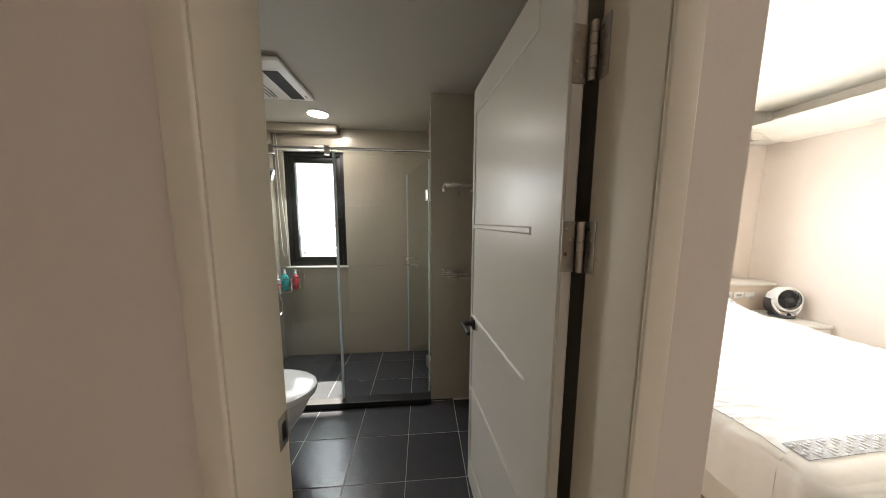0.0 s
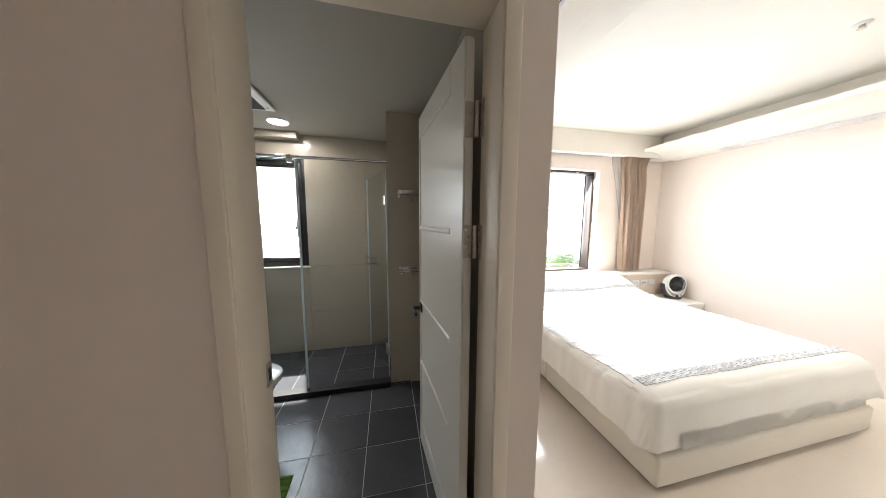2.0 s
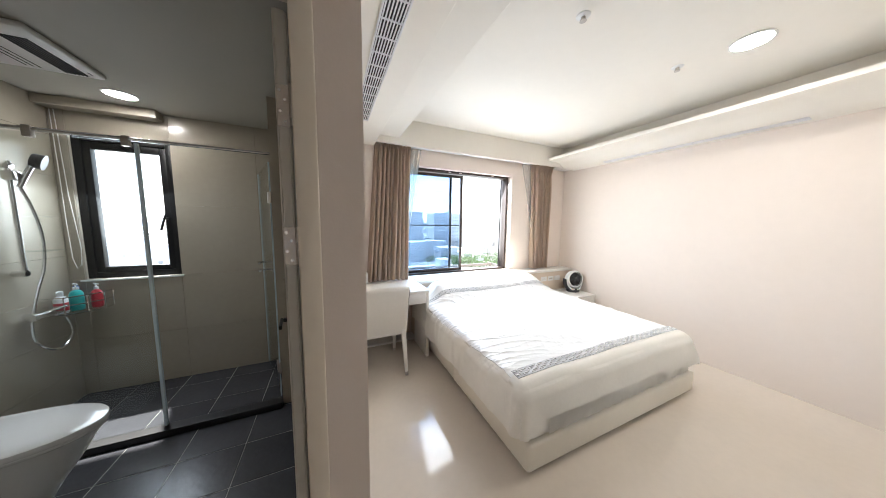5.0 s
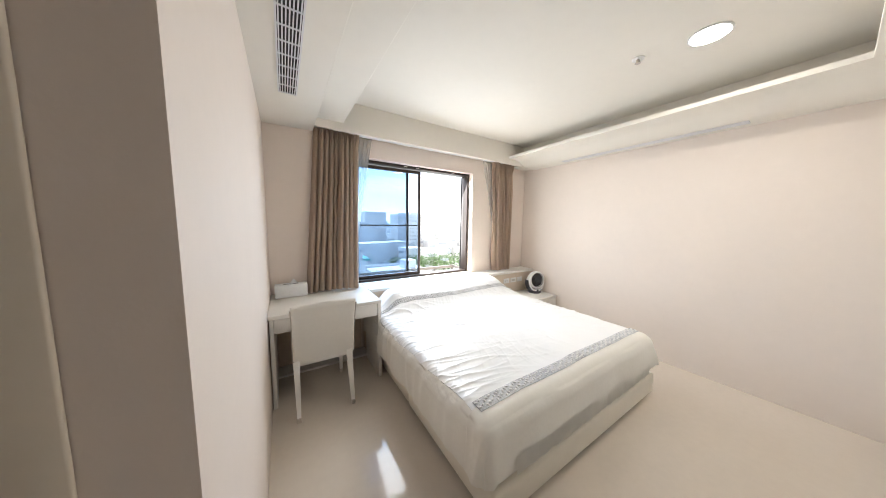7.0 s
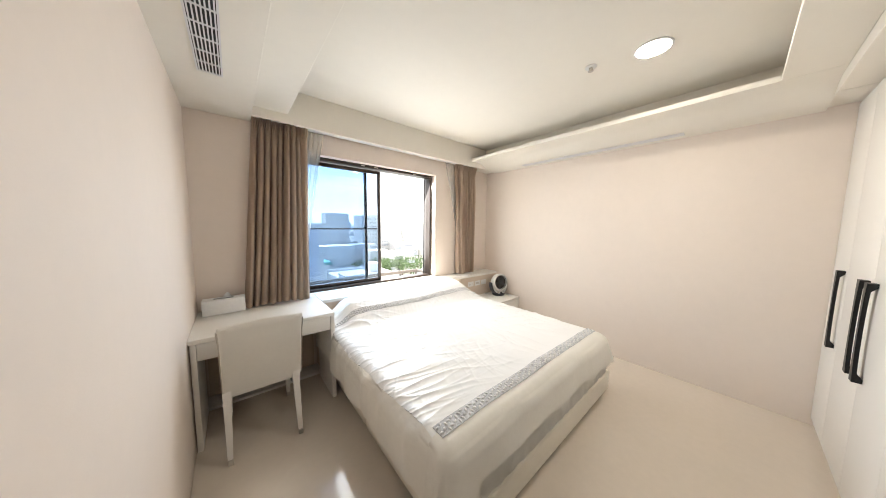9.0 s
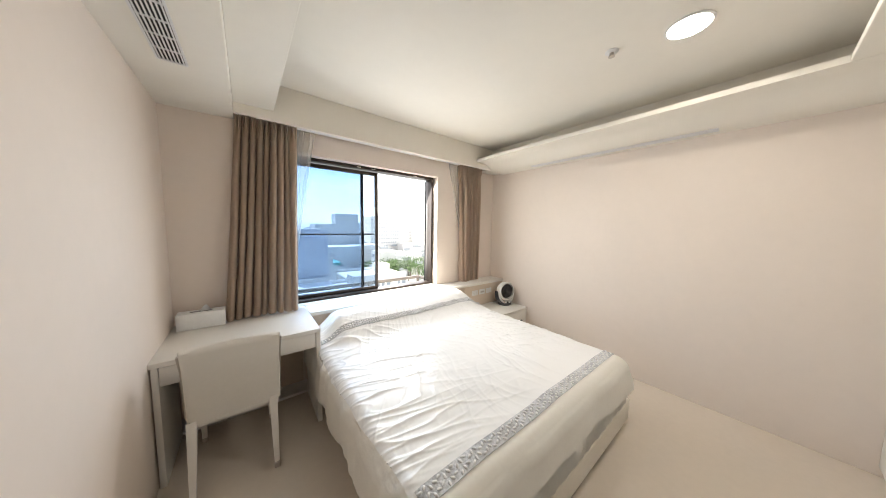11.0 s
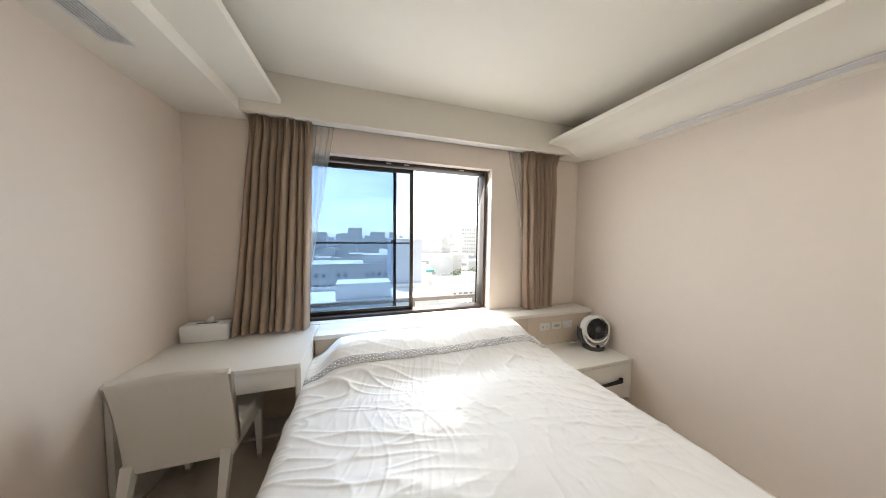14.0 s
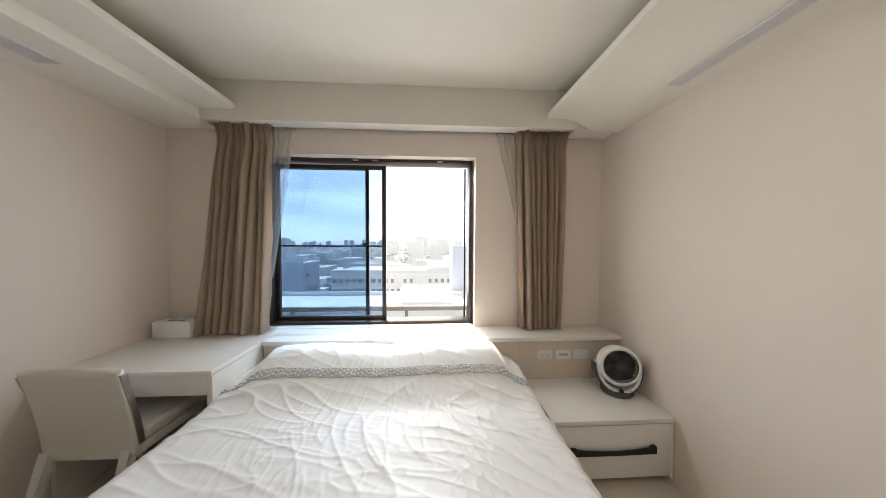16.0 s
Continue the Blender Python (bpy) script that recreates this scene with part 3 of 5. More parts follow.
def duvet_point(s, t):
    """s: metres across from the west edge line, t: metres up from the foot edge line."""
    w, ln = DX1 - DX0 - 0.14, DYH - DYF
    ds = max(0.0, -s) if s < w * 0.5 else max(0.0, s - w)
    dt = max(0.0, -t)
    d = math.hypot(ds, dt)
    o, drop = bend(d, 0.085)
    x = DX0 + 0.07 + min(max(s, 0.0), w)
    y = DYF + 0.07 + max(t, 0.0)
    if d > 0:
        x += o * ds / d * (-1 if s < w * 0.5 else 1)
        y -= o * dt / d
    dx, dy = (drop, 0.0) if ds > dt else (0.0, drop)
    top = 0.556 + 0.012 * math.sin(math.pi * min(1, max(0, s / w)))
    # pillow hump
    hump = 0.180 * sstep(1.20, 1.62, t) * (1 - 0.45 * sstep(1.66, 1.82, t))
    edge = sstep(-0.02, 0.16, s) * (1 - sstep(w - 0.16, w + 0.02, s))
    hump *= 0.25 + 0.75 * edge
    hump *= 1 - 0.10 * math.exp(-((s - w * 0.52) / 0.12) ** 2)
    z = top + hump - drop
    # creases: thin, branching ridges that fan out from the pillows, in patches, and softer swells
    fan = math.atan2(s - w * 0.5, 2.7 - t)
    wx = noise.noise(Vector((s * 2.1, t * 2.1, 11.0))) * 0.5
    wy = noise.noise(Vector((s * 2.1, t * 2.1, 17.0))) * 0.5

    def ridge(a, b_, sd, sharp):
        return (1 - min(1.0, 1.6 * abs(noise.noise(Vector((a, b_, sd)))))) ** sharp

    patch = sstep(-0.25, 0.35, noise.noise(Vector((s * 1.3, t * 1.3, 23.0))) + 0.25 * abs(s / w - 0.5) + 0.5 * sstep(0.9, 1.3, t))
    cr = 0.0060 * ridge(fan * 11 + 2.5 * wx, t * 1.6 + 1.6 * wy, 3.0, 9) + 0.0045 * ridge(fan * 26 + 4 * wx, t * 3.0 + 3 * wy, 8.0, 8)
    cr += 0.0022 * ridge(s * 9 + 3 * wy, t * 6 + 3 * wx, 29.0, 9)
    west = math.exp(-(max(0.0, s) / 0.75) ** 2)
    cr_w = (0.008 * ridge((t + 0.30 * s) * 8 + 1.3 * wx, s * 1.3 + 1.0 * wy, 5.0, 7) + 0.005 * ridge((t + 0.22 * s) * 17 + 1.6 * wy, s * 2.4, 15.0, 6)) * west * (0.5 + 0.5 * patch)
    east = math.exp(-(max(0.0, w - s) / 0.55) ** 2)
    cr_w += (0.008 * ridge((t - 0.45 * (w - s)) * 7 + 1.3 * wy, s * 1.4 + wx, 35.0, 7) + 0.007 * ridge((t - 0.30 * (w - s)) * 15 + 1.6 * wx, s * 2.5, 41.0, 6)) * east * (0.4 + 0.6 * patch) * sstep(0.3, 0.7, t)
    soft = noise.noise(Vector((s * 2.3, t * 2.3, 0))) * 0.015 + noise.noise(Vector((s * 5.5, t * 4.5, 4.0))) * 0.005
    near = sstep(0.0, 0.25, t) if t >= 0 else 0.0
    z += soft * (0.6 + 0.4 * near) + (cr * (0.15 + 0.85 * patch) * (1 - 0.75 * west) + cr_w) * near
    if s > w * 0.5:
        x += 0.16 * sstep(0.02, 0.30, drop) * (1 - sstep(0.0, 0.55, t)) * sstep(w - 0.25, w + 0.1, s)
    if dx > 0.03:
        x += (0.02 * noise.noise(Vector((t * 5, dx * 3, 2.0))) + 0.010 * noise.noise(Vector((t * 14, dx, 7.0)))) * (1 if s > 0 else -1)
    if dy > 0.03:
        y += 0.012 * noise.noise(Vector((s * 4, dy * 3, 4.0))) - 0.006
    return Vector((x, y, max(z, 0.226)))


def duvet_strip(t0, t1, nt, s0, s1, ns, lift=0.0, thick=0.012):
    q = bmesh.new()
    vs = [[None] * (ns + 1) for _ in range(nt + 1)]
    for j in range(nt + 1):
        t = t0 + (t1 - t0) * j / nt
        for i in range(ns + 1):
            f = i / ns
            s = s0(t) + (s1(t) - s0(t)) * f
            p = duvet_point(s, t)
            vs[j][i] = q.verts.new(p + Vector((0, 0, lift)))
    for j in range(nt):
        for i in range(ns):
            q.faces.new((vs[j][i], vs[j][i + 1], vs[j + 1][i + 1], vs[j + 1][i]))
    q.normal_update()
    bmesh.ops.solidify(q, geom=q.faces[:], thickness=thick)
    return q


DW = DX1 - DX0 - 0.14
west_edge = lambda t: -0.05 - 0.03 * sstep(0.3, 1.0, t) + 0.02 * noise.noise(Vector((t * 3, 0, 0)))
east_edge = lambda t: DW + 0.24 - 0.30 * max(0.0, 0.06 - t) + 0.03 * noise.noise(Vector((t * 3, 5, 0)))
skirt_edge = lambda t: -0.335 + 0.012 * noise.noise(Vector((t * 2, 9, 0)))
duvet = thing("duvet", ((BED_X0 + BED_X1) / 2, 1.9, 0.52), "creased white satin duvet with two grey lace bands", "duvet")
part("main_cover", duvet_strip(0.05, 1.80, 330, west_edge, east_edge, 330), M_DUVET, duvet, smooth=80)
part("foot_hem", duvet_strip(-0.325, 0.0495, 60, lambda t: -math.sqrt(0.345 ** 2 - min(0.0, t) ** 2), east_edge, 220), M_SHEET, duvet, "plain ivory hem at the foot", smooth=80)
part("side_skirt", duvet_strip(0.0505, 1.80, 150, skirt_edge, lambda t: west_edge(t) + 0.012, 40, lift=-0.006), M_SHEET, duvet, "plain ivory side panel", smooth=80)


def lace_band(t0, t1, sa, sb, name, lab):
    """A band of small loops and buds sewn on the cover."""
    q = duvet_strip(t0, t1, 6, lambda t: sa, lambda t: sb, 150, lift=0.005, thick=0.003)
    part(name, q, M_LACE, duvet, lab, smooth=80)
    q = bmesh.new()
    n = int((sb - sa) / 0.021)
    for row in (0.28, 0.72):
        for k in range(n):
            s = sa + (sb - sa) * (k + 0.5) / n
            p = duvet_point(s, t0 + (t1 - t0) * (row + 0.12 * math.sin(k * 2.1))) + Vector((0, 0, 0.007))
            m = Matrix.Translation(p) @ Matrix.Rotation(k * 0.9, 4, "Z") @ Matrix.Diagonal((1.5, 0.8, 0.45, 1))
            bmesh.ops.create_icosphere(q, subdivisions=1, radius=0.0085, matrix=m)
    part("lace_trim", q, M_PLASTIC, duvet, "raised pale lace flowers", smooth=60)


lace_band(0.008, 0.078, -0.02, DW + 0.02, "lace_band", "grey silver lace band at the foot")
lace_band(1.405, 1.452, -0.05, DW + 0.05, "lace_band", "grey lace band below the pillows")

# ---------------------------------------------------------------- headboard, ledge, nightstand, desk
head = thing("headboard", (1.76, 2.84, 0), "pale beige panelled headboard with a white ledge", "headboard")
part("panel", box(0.862, 2.706, 2.842, 3.078, 0.0, 0.703, bevel=0.002), M_BEIGE, head)
part("panel", box(2.709, XR - 0.002, 2.842, 3.078, 0.0, 0.703, bevel=0.002), M_BEIGE, head)
part("ledge", box(0.860, XR - 0.002, 2.816, 3.079, 0.704, 0.735, bevel=0.004), M_WHITE, head, "white lacquered ledge")
solid("window_sill", box(WX0 + 0.001, WX1 - 0.001, 3.0795, 3.214, 0.704, 0.7362), M_WHITE, "white lacquered window sill", "sill", "structure")

stand = thing("nightstand", (3.08, 2.64, 0), "white lacquered nightstand with one drawer, black handle", "nightstand")
part("top", box(2.745, XR - 0.003, 2.389, 2.841, 0.383, 0.410, bevel=0.004), M_WHITE, stand)
part("body", box(2.750, XR - 0.004, 2.415, 2.840, 0.045, 0.382, bevel=0.002), M_WHITE, stand)
dr = part("drawer_front", box(2.756, 3.458, 2.394, 2.414, 0.062, 0.376, bevel=0.003), M_WHITE, stand)
part("end_strip", box(3.461, XR - 0.004, 2.395, 2.414, 0.045, 0.382, bevel=0.002), M_WHITE, stand)
part("plinth", box(2.765, XR - 0.004, 2.50, 2.830, 0.0, 0.044), M_WHITE, stand)


def bow_handle(length, depth, width, dip):
    """Flat bar with thick ends and a slender, curved middle; along x, sticking out to -y."""
    q = bmesh.new()
    n = 24
    rings = []
    for k in range(n + 1):
        f = 2 * k / n - 1
        c = 1 - abs(f) ** 2.2
        h = width * (1 - dip * c) / 2
        off = -width * 0.28 * c
        x = f * length / 2
        rings.append([(x, 0 if abs(f) > 0.86 else -depth * 0.55, -h + off), (x, 0 if abs(f) > 0.86 else -depth * 0.55, h + off), (x, -depth, h + off), (x, -depth, -h + off)])
    return loft(rings, q)


q = bow_handle(0.50, 0.022, 0.040, 0.45)
bmesh.ops.translate(q, verts=q.verts, vec=(3.104, 2.393, 0.238))
part("handle", q, M_BLACK, dr, "long black bowed handle", smooth=40)

desk = thing("desk", (0.42, 2.70, 0), "white lacquered desk with a shallow drawer", "desk")
part("top", box(0.008, 0.858, 2.425, 3.078, 0.704, 0.734, bevel=0.004), M_WHITE, desk)
part("side_panel", box(0.828, 0.8575, 2.431, 2.8405, 0.0, 0.703, bevel=0.002), M_WHITE, desk)
part("side_panel", box(0.016, 0.044, 2.433, 2.868, 0.0, 0.703, bevel=0.002), M_WHITE, desk)
part("drawer_front", box(0.046, 0.825, 2.436, 2.454, 0.592, 0.700, bevel=0.003), M_WHITE, desk)
part("drawer_box", box(0.052, 0.818, 2.455, 2.84, 0.602, 0.69), M_WHITE, desk)
part("back_panel", box(0.045, 0.827, 3.048, 3.066, 0.0, 0.702), M_BEIGE, desk)
part("rear_strip", box(0.016, 0.8575, 2.870, 3.046, 0.0, 0.02), M_WHITE, desk)

# ---------------------------------------------------------------- chair
chair = thing("dining_chair", (0.375, 2.45, 0), "white leather chair with a curved back, pushed under the desk", "chair")
CX0, CX1 = 0.155, 0.588


def chair_back_ring(f):
    z = 0.385 + 0.440 * f
    lean = -0.070 * f ** 1.4
    flare = 0.006 * sstep(0.75, 1.0, f)
    y0, th = 2.330 + lean, 0.055 - 0.018 * f
    r = []
    for k in range(24):
        a = 2 * math.pi * k / 24
        ca, sa_ = math.cos(a), math.sin(a)
        ex = abs(ca) ** 0.22 * (1 if ca > 0 else -1)
        ey = abs(sa_) ** 0.5 * (1 if sa_ > 0 else -1)
        x = (CX0 + CX1) / 2 + ((CX1 - CX0) / 2 + flare) * ex
        bow = -0.018 * (ex ** 2)
        r.append((x, y0 + th / 2 * ey + bow * 0.6 + 0.01, z + (0.010 * (1 - ex ** 2) if f > 0.98 else 0)))
    return r


b = loft([chair_back_ring(k / 16) for k in range(16)] + [chair_back_ring(0.985), [(x, y * 0.5 + 2.27 * 0.5, z + 0.006) for x, y, z in chair_back_ring(1.0)]])
part("backrest", b, M_LEATHER, chair, "white leather backrest", smooth=50)
for x0, x1 in ((CX0 - 0.006, CX0 + 0.004), (CX1 - 0.004, CX1 + 0.006)):
    rings = []
    for k in range(17):
        f = k / 16
        y = 2.332 - 0.070 * f ** 1.4
        z = 0.42 + 0.385 * f
        fl = 0.006 * sstep(0.75, 1.0, f) * (1 if x0 > 0.3 else -1)
        rings.append([(x0 + fl, y - 0.010, z), (x1 + fl, y - 0.010, z), (x1 + fl, y + 0.016, z), (x0 + fl, y + 0.016, z)])
    part("metal_inlay", loft(rings), M_STEEL, chair, "brushed steel side inlay")
part("seat", box(CX0 + 0.004, CX1 - 0.004, 2.362, 2.735, 0.405, 0.475, bevel=0.022, seg=4), M_LEATHER, chair, "padded white leather seat")
part("seat_frame", box(CX0 + 0.012, CX1 - 0.012, 2.315, 2.725, 0.355, 0.404, bevel=0.005), M_WHITE, chair)
for x in (CX0 + 0.020, CX1 - 0.040):
    for y0, y1, zt in ((2.325, 2.205, 0.405), (2.705, 2.712, 0.36)):
        rings = []
        for z, w in ((0.030, 0.026), (0.2, 0.034), (zt, 0.044)):
            y = y1 + (y0 - y1) * z / 0.4
            rings.append([(x - w / 2, y - w / 2, z), (x + w / 2, y - w / 2, z), (x + w / 2, y + w / 2, z), (x - w / 2, y + w / 2, z)])
        leg = part("leg", loft(rings), M_WHITE, chair)
        part("foot_cap", box(x - 0.0135, x + 0.0135, y1 - 0.0135, y1 + 0.0135, 0.0, 0.032, bevel=0.002), M_STEEL, leg, "steel foot cap")

# ---------------------------------------------------------------- tissue box
tis = thing("tissue_box", (0.172, 2.958, 0.734), "white tissue box with one tissue pulled up", "tissue box")
part("carton", box(0.044, 0.305, 2.910, 3.010, 0.735, 0.851, bevel=0.003), M_PAPER, tis)
part("slot", box(0.112, 0.232, 2.945, 2.970, 0.8512, 0.8522), M_GREYP, tis)
q = bmesh.new()
vs = []
for i in range(13):
    f = i / 12
    x = 0.117 + 0.11 * f
    h = 0.038 * math.exp(-((f - 0.62) / 0.22) ** 2) + 0.006
    vs.append([q.verts.new((x + 0.01 * g, 2.957 + 0.012 * math.sin(f * 9 + g * 2) * (0.4 + g), 0.849 + h * g)) for g in (0, 0.5, 1.0)])
for c0, c1 in zip(vs, vs[1:]):
    for j in range(2):
        q.faces.new((c0[j], c1[j], c1[j + 1], c0[j + 1]))
bmesh.ops.solidify(q, geom=q.faces[:], thickness=0.0015)
part("tissue", q, M_PAPER, tis, "crumpled white tissue", smooth=60)


# ---------------------------------------------------------------- curtains
def drape(x0t, x1t, x0b, x1b, y, zt, zb, folds, depth, seed, hem=0.02, lean=0.0):
    """Hanging cloth: pinched pleats at the top that open into deep folds."""
    q = bmesh.new()
    nu, nv = folds * 18, 40
    vs = []
    for j in range(nv + 1):
        f = j / nv
        row = []
        for i in range(nu + 1):
            u = i / nu
            uu = u * folds + 0.30 * noise.noise(Vector((u * folds * 0.7, f * 1.1, seed)))
            lobe = abs(math.sin(math.pi * uu)) ** 0.55
            k = 0.55 + 1.1 * abs(noise.noise(Vector((math.floor(uu) * 1.7, 0.3 * f, seed + 9))))
            amp = depth * k * (0.6 + 0.4 * sstep(0.02, 0.3, f))
            tight = 1 - sstep(0.0, 0.10, f)
            pleat = 0.35 * depth * abs(math.sin(3 * math.pi * uu)) * tight
            x = (x0t + (x1t - x0t) * u) * (1 - f) + (x0b + (x1b - x0b) * u) * f
            x -= 0.10 * (x1t - x0t) / folds * math.sin(2 * math.pi * uu) * (0.35 + 0.65 * sstep(0.03, 0.25, f)) * min(1.0, 6 * u, 6 * (1 - u))
            z = zt + (zb + hem * noise.noise(Vector((u * 4, seed, 2))) - zt) * f
            row.append(q.verts.new((x, y - lean * f * f - amp * lobe - pleat + 0.008 * noise.noise(Vector((u * 5, f * 4, seed))), z)))
        vs.append(row)
    for j in range(nv):
        for i in range(nu):
            q.faces.new((vs[j][i], vs[j][i + 1], vs[j + 1][i + 1], vs[j + 1][i]))
    bmesh.ops.solidify(q, geom=q.faces[:], thickness=0.002)
    return q


cu = thing("curtain", (0.58, 3.02, 0.74), "taupe pleated curtain drawn aside, resting on the desk", "curtain", "pair of curtains")
part("drape", drape(0.418, 0.835, 0.300, 0.800, 3.064, 2.335, 0.748, 9, 0.105, 1.0, lean=0.04), M_CURTAIN, cu, smooth=70)
part("heading_tape", drape(0.418, 0.835, 0.418, 0.835, 3.040, 2.338, 2.318, 9, 0.03, 1.0, hem=0), M_CURTAIN, cu, smooth=70)
cu = thing("curtain", (2.95, 3.02, 0.74), "taupe pleated curtain drawn aside, hanging to the ledge", "curtain", "pair of curtains")
part("drape", drape(2.735, 3.152, 2.775, 3.115, 3.064, 2.335, 0.747, 8, 0.100, 4.0, lean=0.02), M_CURTAIN, cu, smooth=70)
part("heading_tape", drape(2.735, 3.152, 2.735, 3.152, 3.037, 2.338, 2.318, 8, 0.03, 4.0, hem=0), M_CURTAIN, cu, smooth=70)
cu = thing("sheer_curtain", (0.85, 3.05, 0.74), "white sheer curtain gathered behind the taupe one", "curtain", "pair of sheer curtains")
part("voile", drape(0.74, 0.985, 0.73, 0.80, 3.071, 2.33, 1.15, 6, 0.016, 6.0), M_SHEER, cu, smooth=70)
cu = thing("sheer_curtain", (2.75, 3.05, 0.74), "white sheer curtain gathered behind the taupe one", "curtain", "pair of sheer curtains")
part("voile", drape(2.580, 2.90, 2.81, 2.92, 3.071, 2.33, 1.35, 6, 0.016, 7.0), M_SHEER, cu, smooth=70)

# ---------------------------------------------------------------- sockets on the headboard
for x, kind_ in ((2.902, "outlet"), (3.045, "switch"), (3.182, "blank")):
    s = thing("wall_socket", (x, 2.8420, 0.595), "white wall plate on the beige headboard", "socket", "wall plates")
    pl = part("plate", box(x - 0.058, x + 0.058, 2.8340, 2.8415, 0.560, 0.632, bevel=0.003), M_PLASTIC, s)
    if kind_ == "outlet":
        for dx in (-0.022, 0.022):
            for e in (-0.006, 0.006):
                part("slot", box(x + dx + e - 0.0012, x + dx + e + 0.0012, 2.8332, 2.8339, 0.591, 0.603), M_BLACK, s)
            part("slot", rod((x + dx, 2.8339, 0.581), (x + dx, 2.8332, 0.581), 0.003, 10), M_BLACK, s)
    elif kind_ == "switch":
        part("socket_insert", box(x - 0.034, x + 0.034, 2.8315, 2.8339, 0.584, 0.608, bevel=0.001), M_STEEL, s, "grey socket insert")
    else:
        part("cover_lid", box(x - 0.05, x + 0.05, 2.8310, 2.8339, 0.567, 0.625, bevel=0.002), M_PLASTIC, s)

# ---------------------------------------------------------------- desk fan on the nightstand
fan = thing("desk_fan", (3.325, 2.655, 0.410), "white round table fan with a dark grille on the nightstand", "fan")
FO = Vector((3.325, 2.655, 0.410))
FS = 1.06


def fan_part(name, q, mat, owner=None, lab="", smooth=35.0):
    bmesh.ops.scale(q, verts=q.verts, vec=(FS, FS, FS))
    bmesh.ops.rotate(q, verts=q.verts, cent=(0, 0, 0), matrix=Matrix.Rotation(radians(16), 3, "Z"))
    bmesh.ops.translate(q, verts=q.verts, vec=FO)
    return part(name, q, mat, owner or fan, lab, smooth)


def ellipse_ring(rx, ry, z, n=32):
    return [(rx * math.cos(2 * math.pi * k / n), ry * math.sin(2 * math.pi * k / n), z) for k in range(n)]


fan_part("base", loft([ellipse_ring(0.085, 0.075, 0.0), ellipse_ring(0.092, 0.082, 0.008), ellipse_ring(0.092, 0.082, 0.022), ellipse_ring(0.080, 0.070, 0.032)]), M_GREYP, None, "dark grey foot")
# cradle: broad fork that rises on both sides
rings = []
for k in range(33):
    a = math.pi * k / 32
    px, pz = 0.128 * math.cos(a), 0.190 - 0.165 * math.sin(a) ** 0.8
    wy = 0.030 + 0.030 * math.sin(a)
    n_in, th = Vector((-math.cos(a), 0, math.sin(a))).normalized(), 0.016
    p0, p1 = Vector((px, 0, pz)), Vector((px, 0, pz)) + n_in * th
    rings.append([p0 + Vector((0, -wy, 0)), p1 + Vector((0, -wy, 0)), p1 + Vector((0, wy, 0)), p0 + Vector((0, wy, 0))])
fan_part("cradle", loft(rings), M_PLASTIC, None, "white fork-shaped cradle")
rings2 = []
for k in range(33):
    a = math.pi * k / 32
    px, pz = 0.1295 * math.cos(a), 0.188 - 0.165 * math.sin(a) ** 0.8
    wy = 0.026 + 0.028 * math.sin(a)
    out = Vector((math.cos(a), 0, -math.sin(a))).normalized()
    p0 = Vector((px, 0.006, pz)) + out * 0.0005
    p1 = p0 + out * 0.012
    rings2.append([p0 + Vector((0, -wy, 0)), p1 + Vector((0, -wy, 0)), p1 + Vector((0, wy, 0)), p0 + Vector((0, wy, 0))])
fan_part("cradle_back", loft(rings2), M_GREYP, None, "dark grey outer shell")
tilt = Matrix.Translation((0, 0, 0.185)) @ Matrix.Rotation(radians(85), 4, "X")


def fan_head(q):
    bmesh.ops.transform(q, matrix=tilt, verts=q.verts)
    return q


def turned(profile, seg=40, caps=True):
    return fan_head(loft([[(r * math.cos(2 * math.pi * k / seg), r * math.sin(2 * math.pi * k / seg), z) for k in range(seg)] for r, z in profile], caps=caps))


housing = fan_part("housing", turned([(0.03, -0.10), (0.075, -0.085), (0.112, -0.03), (0.122, 0.02), (0.121, 0.045), (0.112, 0.052), (0.100, 0.050), (0.098, 0.02), (0.03, 0.0)]), M_PLASTIC, None, "white round housing")
fan_part("cavity", turned([(0.094, 0.0215), (0.094, 0.0235), (0.02, 0.0235)], 32), M_GREYP, housing)
fan_part("hub", turned([(0.006, 0.030), (0.026, 0.034), (0.028, 0.050), (0.024, 0.054), (0.004, 0.055)], 24), M_GREYP, housing)
for k in range(30):
    a0 = 2 * math.pi * k / 30
    pts = []
    for j in range(8):
        r = 0.024 + (0.101 - 0.024) * j / 7
        a = a0 + 0.75 * j / 7
        pts.append((r * math.cos(a), r * math.sin(a), 0.048 - 0.004 * (j / 7)))
    fan_part("grille_bar", fan_head(tube(pts, 0.0021, 5)), M_GREYP, housing)
fan_part("grille_ring", turned([(0.098, 0.044), (0.1035, 0.046), (0.1035, 0.050), (0.098, 0.050), (0.098, 0.044)], 40, False), M_GREYP, housing)
for k in range(5):
    a0 = 2 * math.pi * k / 5
    q = bmesh.new()
    vs = []
    for j in range(6):
        r = 0.022 + 0.070 * j / 5
        a = a0 + 0.25 * j / 5
        w = 0.28 + 0.10 * j / 5
        vs.append([q.verts.new((r * math.cos(a + w * e), r * math.sin(a + w * e), 0.034 + 0.008 * e)) for e in (-1, -0.3, 0.3, 1)])
    for c0, c1 in zip(vs, vs[1:]):
        for j in range(3):
            q.faces.new((c0[j], c0[j + 1], c1[j + 1], c1[j]))
    bmesh.ops.solidify(q, geom=q.faces[:], thickness=0.002)
    fan_part("blade", fan_head(q), M_DARK, housing)
